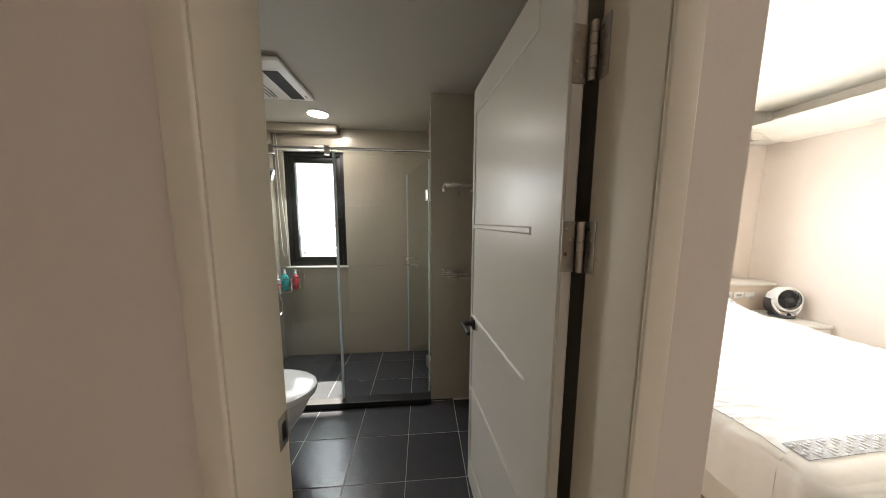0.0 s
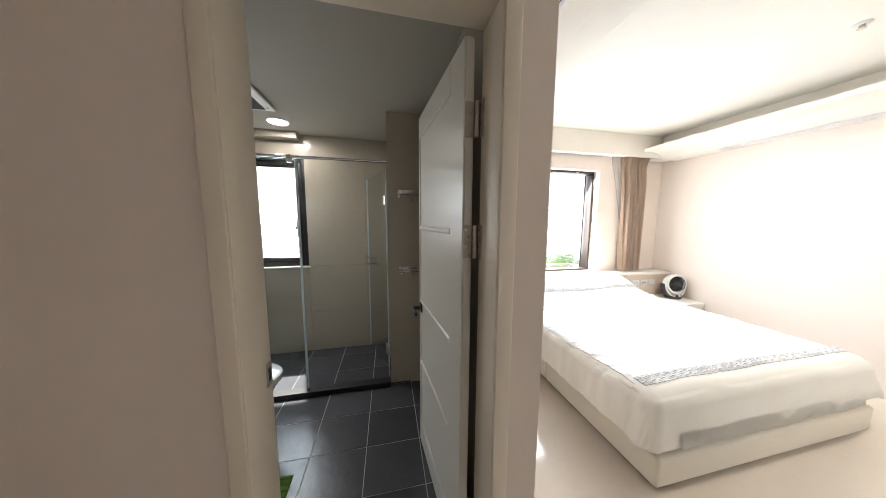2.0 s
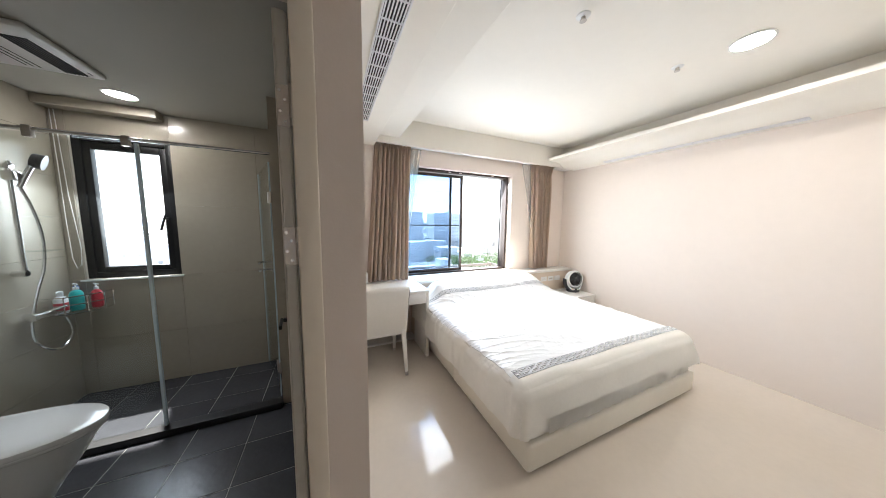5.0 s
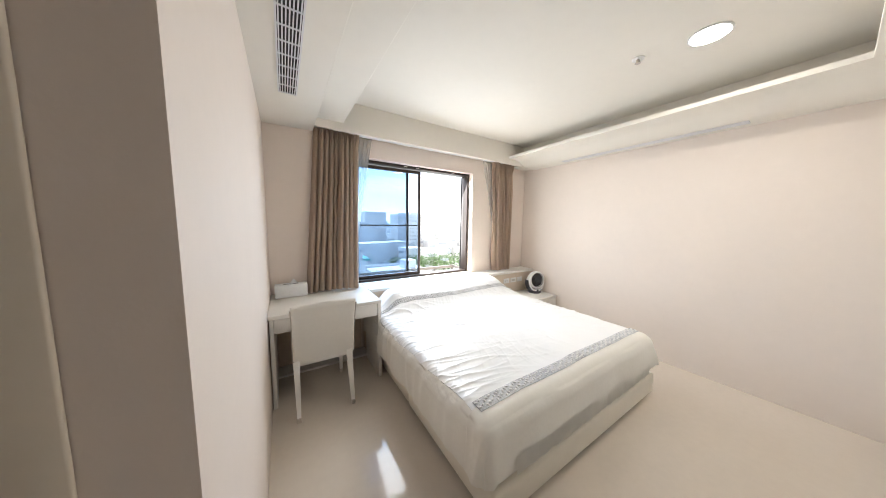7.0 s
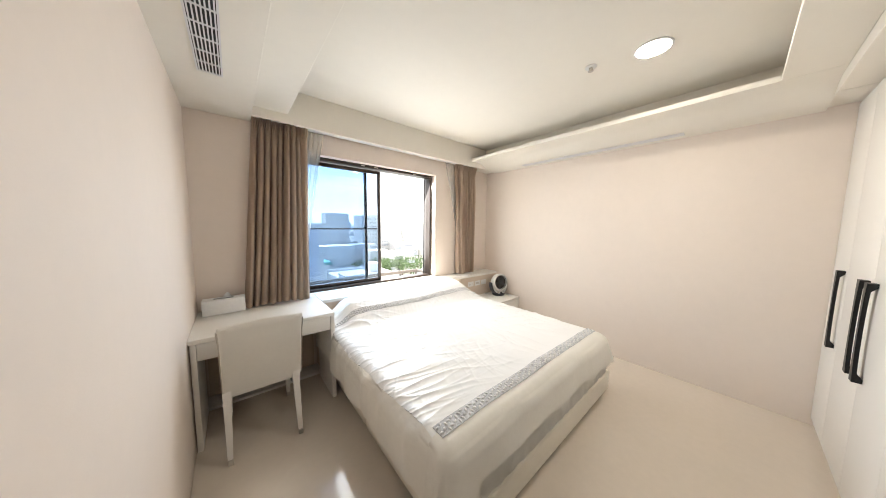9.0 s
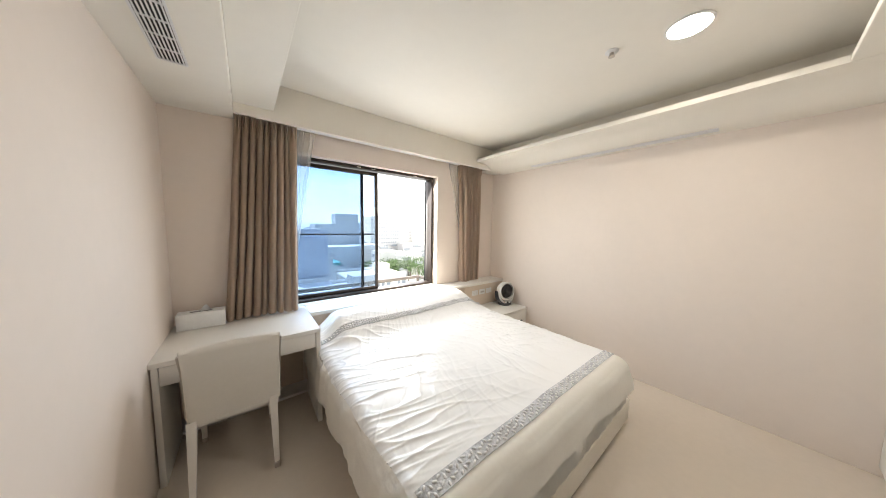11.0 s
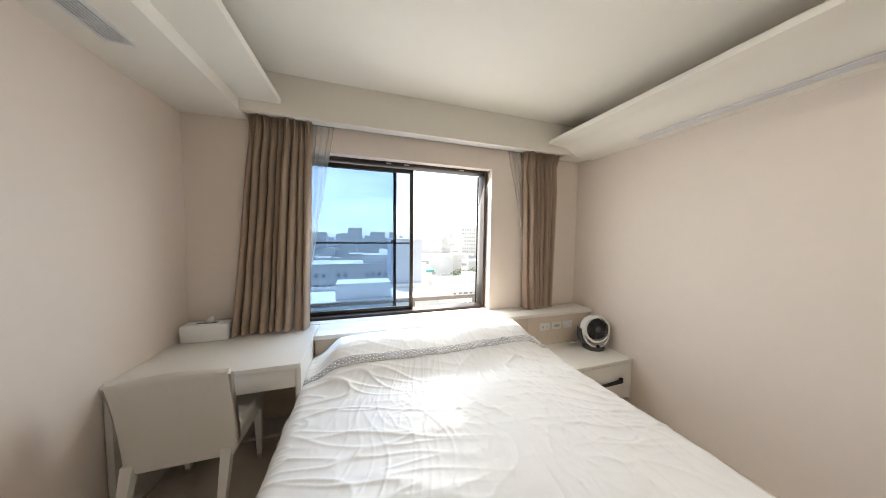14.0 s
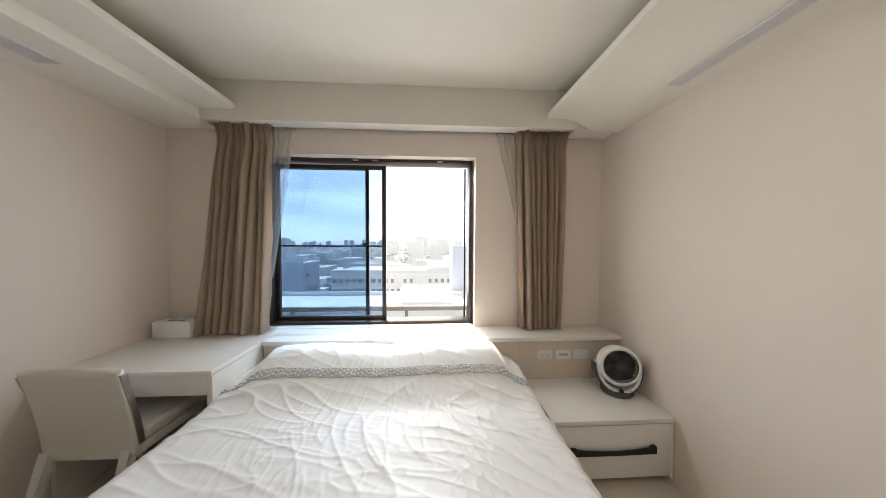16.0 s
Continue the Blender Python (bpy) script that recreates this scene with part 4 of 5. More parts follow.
for dx, m_ in ((-0.052, M_BEIGE), (0.0, M_BLACK), (0.050, M_CONC2)):
    fan_part("button", rod((dx, -0.058, 0.040 + 0.2 * abs(dx)), (dx, -0.066, 0.043 + 0.2 * abs(dx)), 0.0135 if dx == 0 else 0.010, 18), m_)
for sx in (-1, 1):
    fan_part("pivot_knob", rod((0.128 * sx, 0, 0.16), (0.142 * sx, 0, 0.16), 0.014, 16), M_GREYP)
fan_part("plug", box(-0.165, -0.135, 0.09, 0.105, 0.001, 0.016, bevel=0.003), M_PLASTIC)
fan_part("cord", tube([(-0.148, 0.095, 0.008), (-0.12, 0.11, 0.005), (-0.07, 0.10, 0.005), (-0.03, 0.07, 0.006)], 0.003, 6), M_PLASTIC)
fan.rotation_euler = (0, 0, radians(-30))


# ---------------------------------------------------------------- wardrobe behind the foot of the bed
WARD_Y = -0.104
xs = [1.38, 1.80, 2.23, 2.66, 3.12, 3.48]
hand = {1: 0.06, 2: -0.06, 3: 0.06, 4: 0.06, 0: -0.06}
for i in range(5):
    x0, x1 = xs[i], xs[i + 1]
    w = thing("wardrobe", ((x0 + x1) / 2, -0.4, 0), "white built-in wardrobe unit, closed, black bowed handle", "wardrobe", "wardrobe units")
    part("carcass", box(x0 + 0.001, x1 - 0.001, -0.70, WARD_Y - 0.022, 0.0, 2.30), M_WHITE, w)
    d = part("door", box(x0 + 0.0015, x1 - 0.0015, WARD_Y - 0.021, WARD_Y, 0.06, 2.285, bevel=0.002), M_WHITE, w)
    q = bow_handle(0.50, 0.030, 0.045, 0.45)
    bmesh.ops.rotate(q, verts=q.verts, cent=(0, 0, 0), matrix=Matrix.Rotation(radians(90), 3, "Y"))
    bmesh.ops.rotate(q, verts=q.verts, cent=(0, 0, 0), matrix=Matrix.Rotation(radians(180), 3, "Z"))
    hx = x0 + 0.06 if hand[i] > 0 else x1 - 0.06
    bmesh.ops.translate(q, verts=q.verts, vec=(hx, WARD_Y + 0.001, 0.945))
    part("handle", q, M_BLACK, d, "long black bowed handle", smooth=40)


# ---------------------------------------------------------------- ceiling fittings
def downlight(name, x, y, z, r, label):
    o = thing(name, (x, y, z), label, "ceiling light")
    b_ = spin([(r + 0.012, 0.0), (r + 0.012, -0.004), (r + 0.002, -0.007), (r, -0.004), (r, 0.0)], (x, y, z - 0.001), 40)
    part("trim_ring", b_, M_PLASTIC, o, smooth=40)
    part("diffuser", spin([(r - 0.001, 0.0), (r - 0.001, -0.004), (r * 0.6, -0.006)], (x, y, z - 0.001), 40), M_LAMP, o, "lit white diffuser", smooth=40)
    return o


downlight("downlight", 2.350, 0.786, ZC, 0.088, "round white recessed downlight, switched on, in the ceiling")
downlight("bathroom_downlight", -1.372, 2.640, BZ, 0.075, "round recessed bathroom downlight, switched on")
for x, y in ((2.262, 1.116), (1.240, 1.101)):
    o = thing("sprinkler_head", (x, y, ZC), "small chrome ceiling sprinkler head", "sprinkler", "ceiling sprinklers")
    part("escutcheon", spin([(0.036, 0.0), (0.036, -0.003), (0.026, -0.008), (0.015, -0.008)], (x, y, ZC - 0.001), 28), M_PLASTIC, o, smooth=40)
    part("nozzle", spin([(0.012, -0.008), (0.012, -0.022), (0.018, -0.026), (0.018, -0.029), (0.004, -0.03)], (x, y, ZC - 0.001), 20), M_STEEL, o, smooth=40)


def air_vent(x0, x1, y0, y1, z, n, label, sections):
    o = thing("air_vent", ((x0 + x1) / 2, (y0 + y1) / 2, z), label, "air vent")
    # flat dark sheet painted as the shade between the slats
    part("shade_sheet", box(x0 + 0.008, x1 - 0.008, y0 + 0.008, y1 - 0.008, z - 0.0035, z - 0.0015), M_VENT, o, smooth=0)
    for a in ((x0, x0 + 0.008, y0, y1), (x1 - 0.008, x1, y0, y1), (x0 + 0.008, x1 - 0.008, y0, y0 + 0.008), (x0 + 0.008, x1 - 0.008, y1 - 0.008, y1)):
        part("frame_bar", box(*a, z - 0.009, z - 0.001), M_VSLAT, o, smooth=0)
    for k in range(1, n):
        x = x0 + (x1 - x0) * k / n
        part("slat", box(x - 0.0028, x + 0.0028, y0 + 0.008, y1 - 0.008, z - 0.008, z - 0.004), M_VSLAT, o, smooth=0)
    for k in range(1, sections):
        y = y0 + (y1 - y0) * k / sections
        part("cross_bar", box(x0 + 0.008, x1 - 0.008, y - 0.003, y + 0.003, z - 0.0086, z - 0.0037), M_VSLAT, o, smooth=0)
    return o


air_vent(0.142, 0.254, 0.86, 2.360, ZS, 8, "white louvred air outlet in the soffit", 13)
air_vent(3.312, 3.388, 0.727, 2.325, 2.2868, 8, "narrow white slot air outlet in the soffit", 8)

# ---------------------------------------------------------------- bathroom: shower
SY = 2.225                                            # plane of the shower screen
curb = solid("shower_curb", box(BL, -0.45, 2.165, 2.245, -0.004, 0.045, bevel=0.004), M_BLACK, "low black stone shower threshold", "threshold", "structure")
screen = thing("shower_screen", (-1.5, SY, 0.045), "frameless clear glass shower screen with chrome fittings", "shower screen")
g = part("fixed_pane", box(BL + 0.004, -1.125, SY - 0.004, SY + 0.004, 0.046, 1.885), M_GLASS, screen, "clear glass pane", smooth=0)
g.visible_shadow = False
part("edge_seal", box(-1.129, -1.113, SY - 0.010, SY + 0.010, 0.046, 1.885, bevel=0.002), M_GEDGE, screen, "pale blue edge seal")
part("rail", rod((BL + 0.001, SY, 1.905), (-0.449, SY, 1.905), 0.011, 14), M_CHROME, screen, "chrome stabiliser rail")
for x in (-1.53, -1.165):
    part("clamp", box(x - 0.016, x + 0.016, SY - 0.015, SY + 0.015, 1.862, 1.922, bevel=0.003), M_STEEL, screen, "steel glass clamp")
part("wall_flange", rod((BL + 0.0005, SY, 1.905), (BL + 0.012, SY, 1.905), 0.022, 18), M_CHROME, screen)

# the glass door stands open into the shower
gd = thing("shower_door", (-0.455, SY, 0.05), "clear glass shower door standing open inwards", "shower door")
ga = math.atan2(-0.669 + 0.46, 2.905 - SY)
gm = Matrix.Translation((-0.462, SY + 0.012, 0)) @ Matrix.Rotation(-ga, 4, "Z")


def gdbox(*a, bevel=0.0):
    q = box(*a, bevel=bevel)
    bmesh.ops.transform(q, matrix=gm, verts=q.verts)
    return q


g = part("pane", gdbox(-0.004, 0.004, 0.0, 0.66, 0.06, 1.85), M_GLASS, gd, "clear glass pane", smooth=0)
g.visible_shadow = False
part("edge_seal", gdbox(-0.006, 0.006, 0.661, 0.668, 0.06, 1.85), M_GEDGE, gd)
part("hinge_seal", gdbox(-0.005, 0.005, -0.007, -0.001, 0.06, 1.85), M_GEDGE, gd)
for z in (0.30, 1.60):
    hb = part("hinge", gdbox(-0.013, 0.013, -0.004, 0.05, z - 0.04, z + 0.04, bevel=0.003), M_STEEL, gd, "steel glass hinge")
    part("hinge_plate", box(-0.4595, -0.449, SY - 0.028, SY + 0.03, z - 0.04, z + 0.04, bevel=0.002), M_STEEL, gd)
for sx in (-1, 1):
    q = bmesh.new()
    for z in (0.985, 1.055):
        rod((0.004 * sx, 0.58, z), (0.045 * sx, 0.58, z), 0.008, 10, bm=q)
    bmesh.ops.transform(q, matrix=gm, verts=q.verts)
    part("handle_post", q, M_CHROME, gd)
    q = rod((0.045 * sx, 0.50, 1.055), (0.045 * sx, 0.62, 1.055), 0.009, 12)
    rod((0.045 * sx, 0.50, 0.985), (0.045 * sx, 0.62, 0.985), 0.009, 12, bm=q)
    bmesh.ops.transform(q, matrix=gm, verts=q.verts)
    part("handle", q, M_CHROME, gd, "chrome pull handle")

# shower set on the west wall
sh = thing("shower_set", (BL, 2.6, 0.78), "chrome hand shower on a riser rail with a mixer", "shower")
part("riser", rod((BL + 0.05, 2.60, 1.05), (BL + 0.05, 2.60, 1.78), 0.011, 14), M_CHROME, sh)
for z in (1.07, 1.75):
    part("bracket", rod((BL + 0.001, 2.60, z), (BL + 0.062, 2.60, z), 0.018, 16), M_CHROME, sh)
part("slider", box(BL + 0.03, BL + 0.085, 2.575, 2.625, 1.66, 1.72, bevel=0.008), M_CHROME, sh)
hd = part("hand_shower", rod((BL + 0.075, 2.61, 1.62), (BL + 0.13, 2.64, 1.80), 0.013, 14, r2=0.016), M_CHROME, sh, "chrome hand shower")
part("spray_head", rod((BL + 0.118, 2.645, 1.80), (BL + 0.160, 2.66, 1.788), 0.045, 24, r2=0.05), M_GREYP, hd, "grey spray face")
hose = [(BL + 0.075, 2.612, 1.62), (BL + 0.09, 2.64, 1.5), (BL + 0.10, 2.665, 1.3), (BL + 0.09, 2.66, 1.1), (BL + 0.07, 2.63, 0.95), (BL + 0.06, 2.58, 0.75), (BL + 0.07, 2.57, 0.62), (BL + 0.09, 2.62, 0.54), (BL + 0.10, 2.69, 0.52), (BL + 0.10, 2.76, 0.56), (BL + 0.09, 2.79, 0.64), (BL + 0.075, 2.78, 0.72)]
fine_pts = []
for k in range(len(hose) - 1):
    p0, p1, p2, p3 = (Vector(hose[max(0, min(len(hose) - 1, k + d))]) for d in (-1, 0, 1, 2))
    for j in range(6):
        t = j / 6
        fine_pts.append(0.5 * ((2 * p1) + (-p0 + p2) * t + (2 * p0 - 5 * p1 + 4 * p2 - p3) * t * t + (-p0 + 3 * p1 - 3 * p2 + p3) * t ** 3))
part("hose", tube(fine_pts, 0.008, 8), M_CHROME, sh, "chrome shower hose")
mx = part("mixer", rod((BL + 0.06, 2.60, 0.775), (BL + 0.06, 2.82, 0.765), 0.022, 18), M_CHROME, sh, "chrome bar mixer")
part("knob", rod((BL + 0.06, 2.57, 0.777), (BL + 0.06, 2.60, 0.775), 0.027, 20), M_CHROME, mx)
part("lever", rod((BL + 0.07, 2.70, 0.79), (BL + 0.13, 2.72, 0.81), 0.008, 10), M_CHROME, mx)
for y in (2.63, 2.79):
    part("inlet", rod((BL + 0.001, y, 0.77), (BL + 0.05, y, 0.77), 0.024, 18), M_CHROME, sh)
part("soap_dish", box(BL + 0.03, BL + 0.13, 2.62, 2.77, 1.205, 1.212, bevel=0.003), M_GLASS, sh, "clear soap dish", smooth=0)

# corner wire basket with bottles
bk = thing("shower_basket", (BL, 2.85, 0.72), "chrome wire corner basket holding bottles", "basket")
for z in (0.735, 0.80, 0.86):
    part("rim_wire", tube([(BL + 0.002, 2.74, z), (BL + 0.10, 2.74, z), (BL + 0.18, 2.80, z), (BL + 0.225, 2.88, z), (BL + 0.225, 2.966, z)], 0.004, 6), M_CHROME, bk)
for k in range(7):
    x = BL + 0.01 + 0.035 * k
    part("floor_wire", rod((x, 2.965, 0.735), (x, 2.745 + 0.02 * k, 0.735), 0.003, 6), M_CHROME, bk)
for p in ((BL + 0.10, 2.74), (BL + 0.18, 2.80), (BL + 0.225, 2.88), (BL + 0.225, 2.964)):
    part("post_wire", rod((*p, 0.735), (*p, 0.86), 0.003, 6), M_CHROME, bk)


def bottle(x, y, r, h, mat, label, lab_mat, pump):
    o = thing("shampoo_bottle", (x, y, 0.739), label, "bottle", "bottles in the basket")
    part("body", spin([(r * 0.9, 0), (r, 0.008), (r, h * 0.78), (r * 0.8, h * 0.9), (r * 0.35, h)], (x, y, 0.739), 20), mat, o, smooth=50)
    part("label", spin([(r + 0.001, h * 0.15), (r + 0.001, h * 0.6)], (x, y, 0.739), 20), lab_mat, o, smooth=50)
    if pump:
        part("pump", spin([(r * 0.42, h), (r * 0.42, h + 0.02), (0.005, h + 0.022), (0.005, h + 0.045)], (x, y, 0.739), 14), M_BOTW, o, smooth=40)
        part("spout", rod((x - 0.005, y - 0.005, 0.739 + h + 0.046), (x + 0.03, y - 0.03, 0.739 + h + 0.044), 0.006, 8), M_BOTW, o)
    else:
        part("cap", spin([(r * 0.5, h), (r * 0.5, h + 0.028), (r * 0.3, h + 0.033)], (x, y, 0.739), 14), mat, o, smooth=40)


bottle(BL + 0.055, 2.79, 0.032, 0.13, M_BOTW, "white bottle with a red label and blue top", M_BOTR, False)
bottle(BL + 0.09, 2.86, 0.034, 0.155, M_BOTT, "teal pump bottle in the wire basket", M_BOTT, True)
bottle(BL + 0.165, 2.91, 0.030, 0.14, M_BOTR, "red pump bottle in the wire basket", M_BOTR, True)
bottle(BL + 0.05, 2.93, 0.030, 0.14, M_BOTB, "small blue bottle in the wire basket", M_BOTW, False)

# blind cord beside the bathroom window
cord = thing("blind_cord", (-1.90, 2.955, 1.02), "thin white cord loop hanging by the window", "cord")
part("cord", tube([(-1.905, 2.955, 2.22), (-1.90, 2.955, 1.8), (-1.895, 2.95, 1.4), (-1.885, 2.945, 1.12), (-1.865, 2.94, 1.045), (-1.84, 2.94, 1.07), (-1.835, 2.945, 1.2), (-1.865, 2.95, 1.6), (-1.885, 2.955, 2.22)], 0.0028, 6), M_PLASTIC, cord)

# ---------------------------------------------------------------- toilet against the west wall
TY = 1.820
toilet = thing("toilet", (-1.55, TY, 0), "white ceramic toilet with its lid closed", "toilet")


def bowl_ring(x_back, x_tip, half, z, n=40, p=2.3):
    """Outline of the bowl: square towards the wall, rounded at the tip."""
    xc, pts_ = x_back + (x_tip - x_back) * 0.45, []
    for k in range(n):
        a = 2 * math.pi * k / n
        c, s = math.cos(a), math.sin(a)
        if c >= 0:
            x, y = xc + (x_tip - xc) * c, TY + half * s
        else:
            x = xc + (xc - x_back) * (-(abs(c) ** 0.35))
            y = TY + half * (abs(s) ** 0.55) * (1 if s > 0 else -1)
        pts_.append((x, y, z))
    return pts_


part("bowl", loft([bowl_ring(-1.80, -1.402, 0.12, 0.0), bowl_ring(-1.82, -1.372, 0.13, 0.03), bowl_ring(-1.85, -1.312, 0.145, 0.14), bowl_ring(-1.85, -1.242, 0.165, 0.25), bowl_ring(-1.85, -1.187, 0.182, 0.35), bowl_ring(-1.85, -1.162, 0.188, 0.385)]), M_CERAMIC, toilet, smooth=50)
part("seat", loft([bowl_ring(-1.74, -1.160, 0.186, 0.387), bowl_ring(-1.74, -1.154, 0.190, 0.393), bowl_ring(-1.74, -1.154, 0.190, 0.403)]), M_CERAMIC, toilet, smooth=50)
part("lid", loft([bowl_ring(-1.75, -1.152, 0.192, 0.4045), bowl_ring(-1.75, -1.147, 0.195, 0.412), bowl_ring(-1.75, -1.150, 0.192, 0.432), bowl_ring(-1.74, -1.182, 0.165, 0.441)]), M_CERAMIC, toilet, "closed white lid", smooth=50)
part("cistern", box(BL + 0.002, -1.752, TY - 0.19, TY + 0.19, 0.386, 0.78, bevel=0.02, seg=3), M_CERAMIC, toilet)
part("cistern_lid", box(BL + 0.001, -1.745, TY - 0.195, TY + 0.195, 0.781, 0.81, bevel=0.008, seg=2), M_CERAMIC, toilet)

# mat on the floor
mat = thing("bath_mat", (-1.06, 1.36, 0), "green ribbed rubber bath mat on the slate floor", "mat")
part("mat_body", box(-1.165, -0.995, 1.19, 1.50, 0.0, 0.010, bevel=0.003), M_MAT, mat)
for k in range(9):
    part("rib", rod((-1.160, 1.21 + 0.034 * k, 0.012), (-1.000, 1.21 + 0.034 * k, 0.012), 0.006, 8), M_MAT, mat)

# ---------------------------------------------------------------- racks on the pillar
for z, dep in ((1.65, 0.20), (1.038, 0.20)):
    r = thing("towel_rack", (-0.24, 2.216, z), "chrome towel rack on the tiled pillar", "towel rack", "towel racks")
    part("back_bar", rod((-0.37, 2.20, z), (-0.13, 2.20, z), 0.006, 10), M_CHROME, r)
    for k in range(4):
        y = 2.20 - dep * k / 3
        part("bar", rod((-0.37, y, z + 0.004), (-0.13, y, z + 0.004), 0.005, 8), M_CHROME, r)
    for x in (-0.355, -0.15):
        part("arm", rod((x, 2.216, z - 0.008), (x, 2.20 - dep, z - 0.008), 0.006, 8), M_CHROME, r)
        part("mount", box(x - 0.012, x + 0.012, 2.206, 2.2165, z - 0.03, z + 0.015, bevel=0.003), M_CHROME, r)
    part("hook", tube([(-0.25, 2.2, z - 0.004), (-0.25, 2.19, z - 0.05), (-0.25, 2.175, z - 0.06), (-0.25, 2.165, z - 0.045)], 0.004, 6), M_CHROME, r)

# ---------------------------------------------------------------- bathroom ceiling extractor
ex = thing("extractor_fan", (-1.56, 2.155, BZ), "square white ceiling extractor with a dark grille", "extractor")
part("cover", box(-1.755, -1.278, 1.890, 2.358, BZ - 0.028, BZ - 0.001, bevel=0.012, seg=3), M_PLASTIC, ex)
# dark sheets here and at the slits stand for shade inside the extractor
part("grille_shade", box(-1.425, -1.335, 1.990, 2.325, BZ - 0.0296, BZ - 0.0285), M_VENT, ex, smooth=0)
for k in range(6):
    x = -1.418 + 0.0150 * k
    part("louvre", box(x - 0.002, x + 0.002, 1.990, 2.325, BZ - 0.034, BZ - 0.0298), M_GREYP, ex, smooth=0)
for x in (-1.51, -1.535, -1.56):
    part("slit_shade", box(x - 0.003, x + 0.003, 2.02, 2.315, BZ - 0.0292, BZ - 0.0285), M_VENT, ex, smooth=0)
part("status_light", box(-1.315, -1.307, 2.275, 2.305, BZ - 0.0292, BZ - 0.0285), M_GREYP, ex, smooth=0)

# ---------------------------------------------------------------- view from the windows
GZ = -34.0
solid("ground", box(-1500, 1500, 6, 3000, GZ - 1, GZ), M_GROUND, "hazy city ground far below", "ground", "structure")

rail = thing("balcony_rail", (1.9, 3.8, 0.6), "weathered metal railing outside the window", "railing")
for z, r in ((0.700, 0.022), (0.585, 0.012)):
    part("rail_bar", box(-0.4, 2.62, 3.78, 3.78 + 2 * r, z - r, z + r, bevel=0.004), M_RAIL, rail)
for x in (-0.3, 0.55, 1.78, 2.58):
    part("post", box(x - 0.015, x + 0.015, 3.785, 3.815, 0.2, 0.678, bevel=0.002), M_RAIL, rail)
part("end_bar", box(2.59, 2.62, 3.31, 3.78, 0.678, 0.722, bevel=0.004), M_RAIL, rail)
part("bracket_slab", box(-0.4, 2.64, 3.301, 3.86, 0.15, 0.2), M_CONC, rail)


def tower(x, y, w, d, h, wall, label, rows, cols, win=True, roof=True):
    """A building seen from above: walls, parapet, roof house and window openings on the near side and one flank."""
    o = thing("apartment_building", (x, y, GZ), label, "building", "city buildings")
    q = box(x - w / 2, x + w / 2, y - d / 2, y + d / 2, GZ, GZ + h)
    part("wall", q, wall, o, smooth=0)
    if roof:
        q = box(x - w / 2 + 0.3, x + w / 2 - 0.3, y - d / 2 + 0.3, y + d / 2 - 0.3, GZ + h + 0.003, GZ + h + 0.15)
        part("roof", q, M_ROOF, o, smooth=0)
        for a in ((x - w / 2, x + w / 2, y - d / 2, y - d / 2 + 0.29), (x - w / 2, x + w / 2, y + d / 2 - 0.29, y + d / 2)):
            part("parapet", box(*a, GZ + h + 0.003, GZ + h + 1.0), wall, o, smooth=0)
        part("roof_house", box(x + w * 0.1, x + w * 0.32, y - d * 0.1, y + d * 0.25, GZ + h + 0.16, GZ + h + 3.0), wall, o, smooth=0)
    if win:
        # from 100 m on the panes take the haze-paled colour
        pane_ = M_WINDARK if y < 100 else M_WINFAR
        pick = random.Random(int(x * 7 + y))
        cols = int(cols * 1.8)
        for r in range(rows):
            for c in range(cols):
                if pick.random() < 0.14:
                    continue
                cx = x - w / 2 + w * (c + 0.5) / cols
                cz = GZ + h - (r + 0.75) * 3.2
                ww = w / cols * pick.choice((0.45, 0.5, 0.7))
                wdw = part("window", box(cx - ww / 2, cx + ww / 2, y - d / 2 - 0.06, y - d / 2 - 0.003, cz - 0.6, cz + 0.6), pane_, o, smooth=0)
    return o


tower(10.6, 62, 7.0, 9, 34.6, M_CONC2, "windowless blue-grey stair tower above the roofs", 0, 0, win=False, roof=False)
tower(-8, 50, 44, 14, 23.5, M_CONC, "long pale low-rise block with ribbon windows", 3, 16)
tower(19.0, 60, 8, 14, 20.5, M_CONC, "pale apartment block with dark windows", 5, 5)
tower(-4, 92, 50, 22, 25.5, M_CONC, "long pale flat-roofed block behind the nearer one", 2, 14)
tower(32, 78, 18, 14, 20, M_CONC, "pale apartment block with dark windows", 4, 6)
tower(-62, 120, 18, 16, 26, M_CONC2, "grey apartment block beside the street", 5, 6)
tower(-118, 180, 22, 18, 35.5, M_BRICKR, "red brick apartment block above the roofs", 6, 8)
tower(95, 210, 26, 18, 43, M_CONC, "tall pale apartment block with many windows", 8, 7)
tower(150, 240, 28, 18, 48, M_CONC, "tall pale apartment block with many windows", 9, 7)
tower(-26, 120, 20, 16, 25, M_CONC, "pale apartment block with dark windows", 4, 6)
o = thing("market_hall", (10, 130, GZ), "long hall with a green metal roof", "hall")
part("wall", box(-14, 34, 122, 138, GZ, GZ + 17), M_CONC, o, smooth=0)
part("roof", prism([(-15, 121), (35, 121), (35, 139), (-15, 139)], GZ + 17.01, GZ + 18.2), M_TEAL, o, smooth=0)

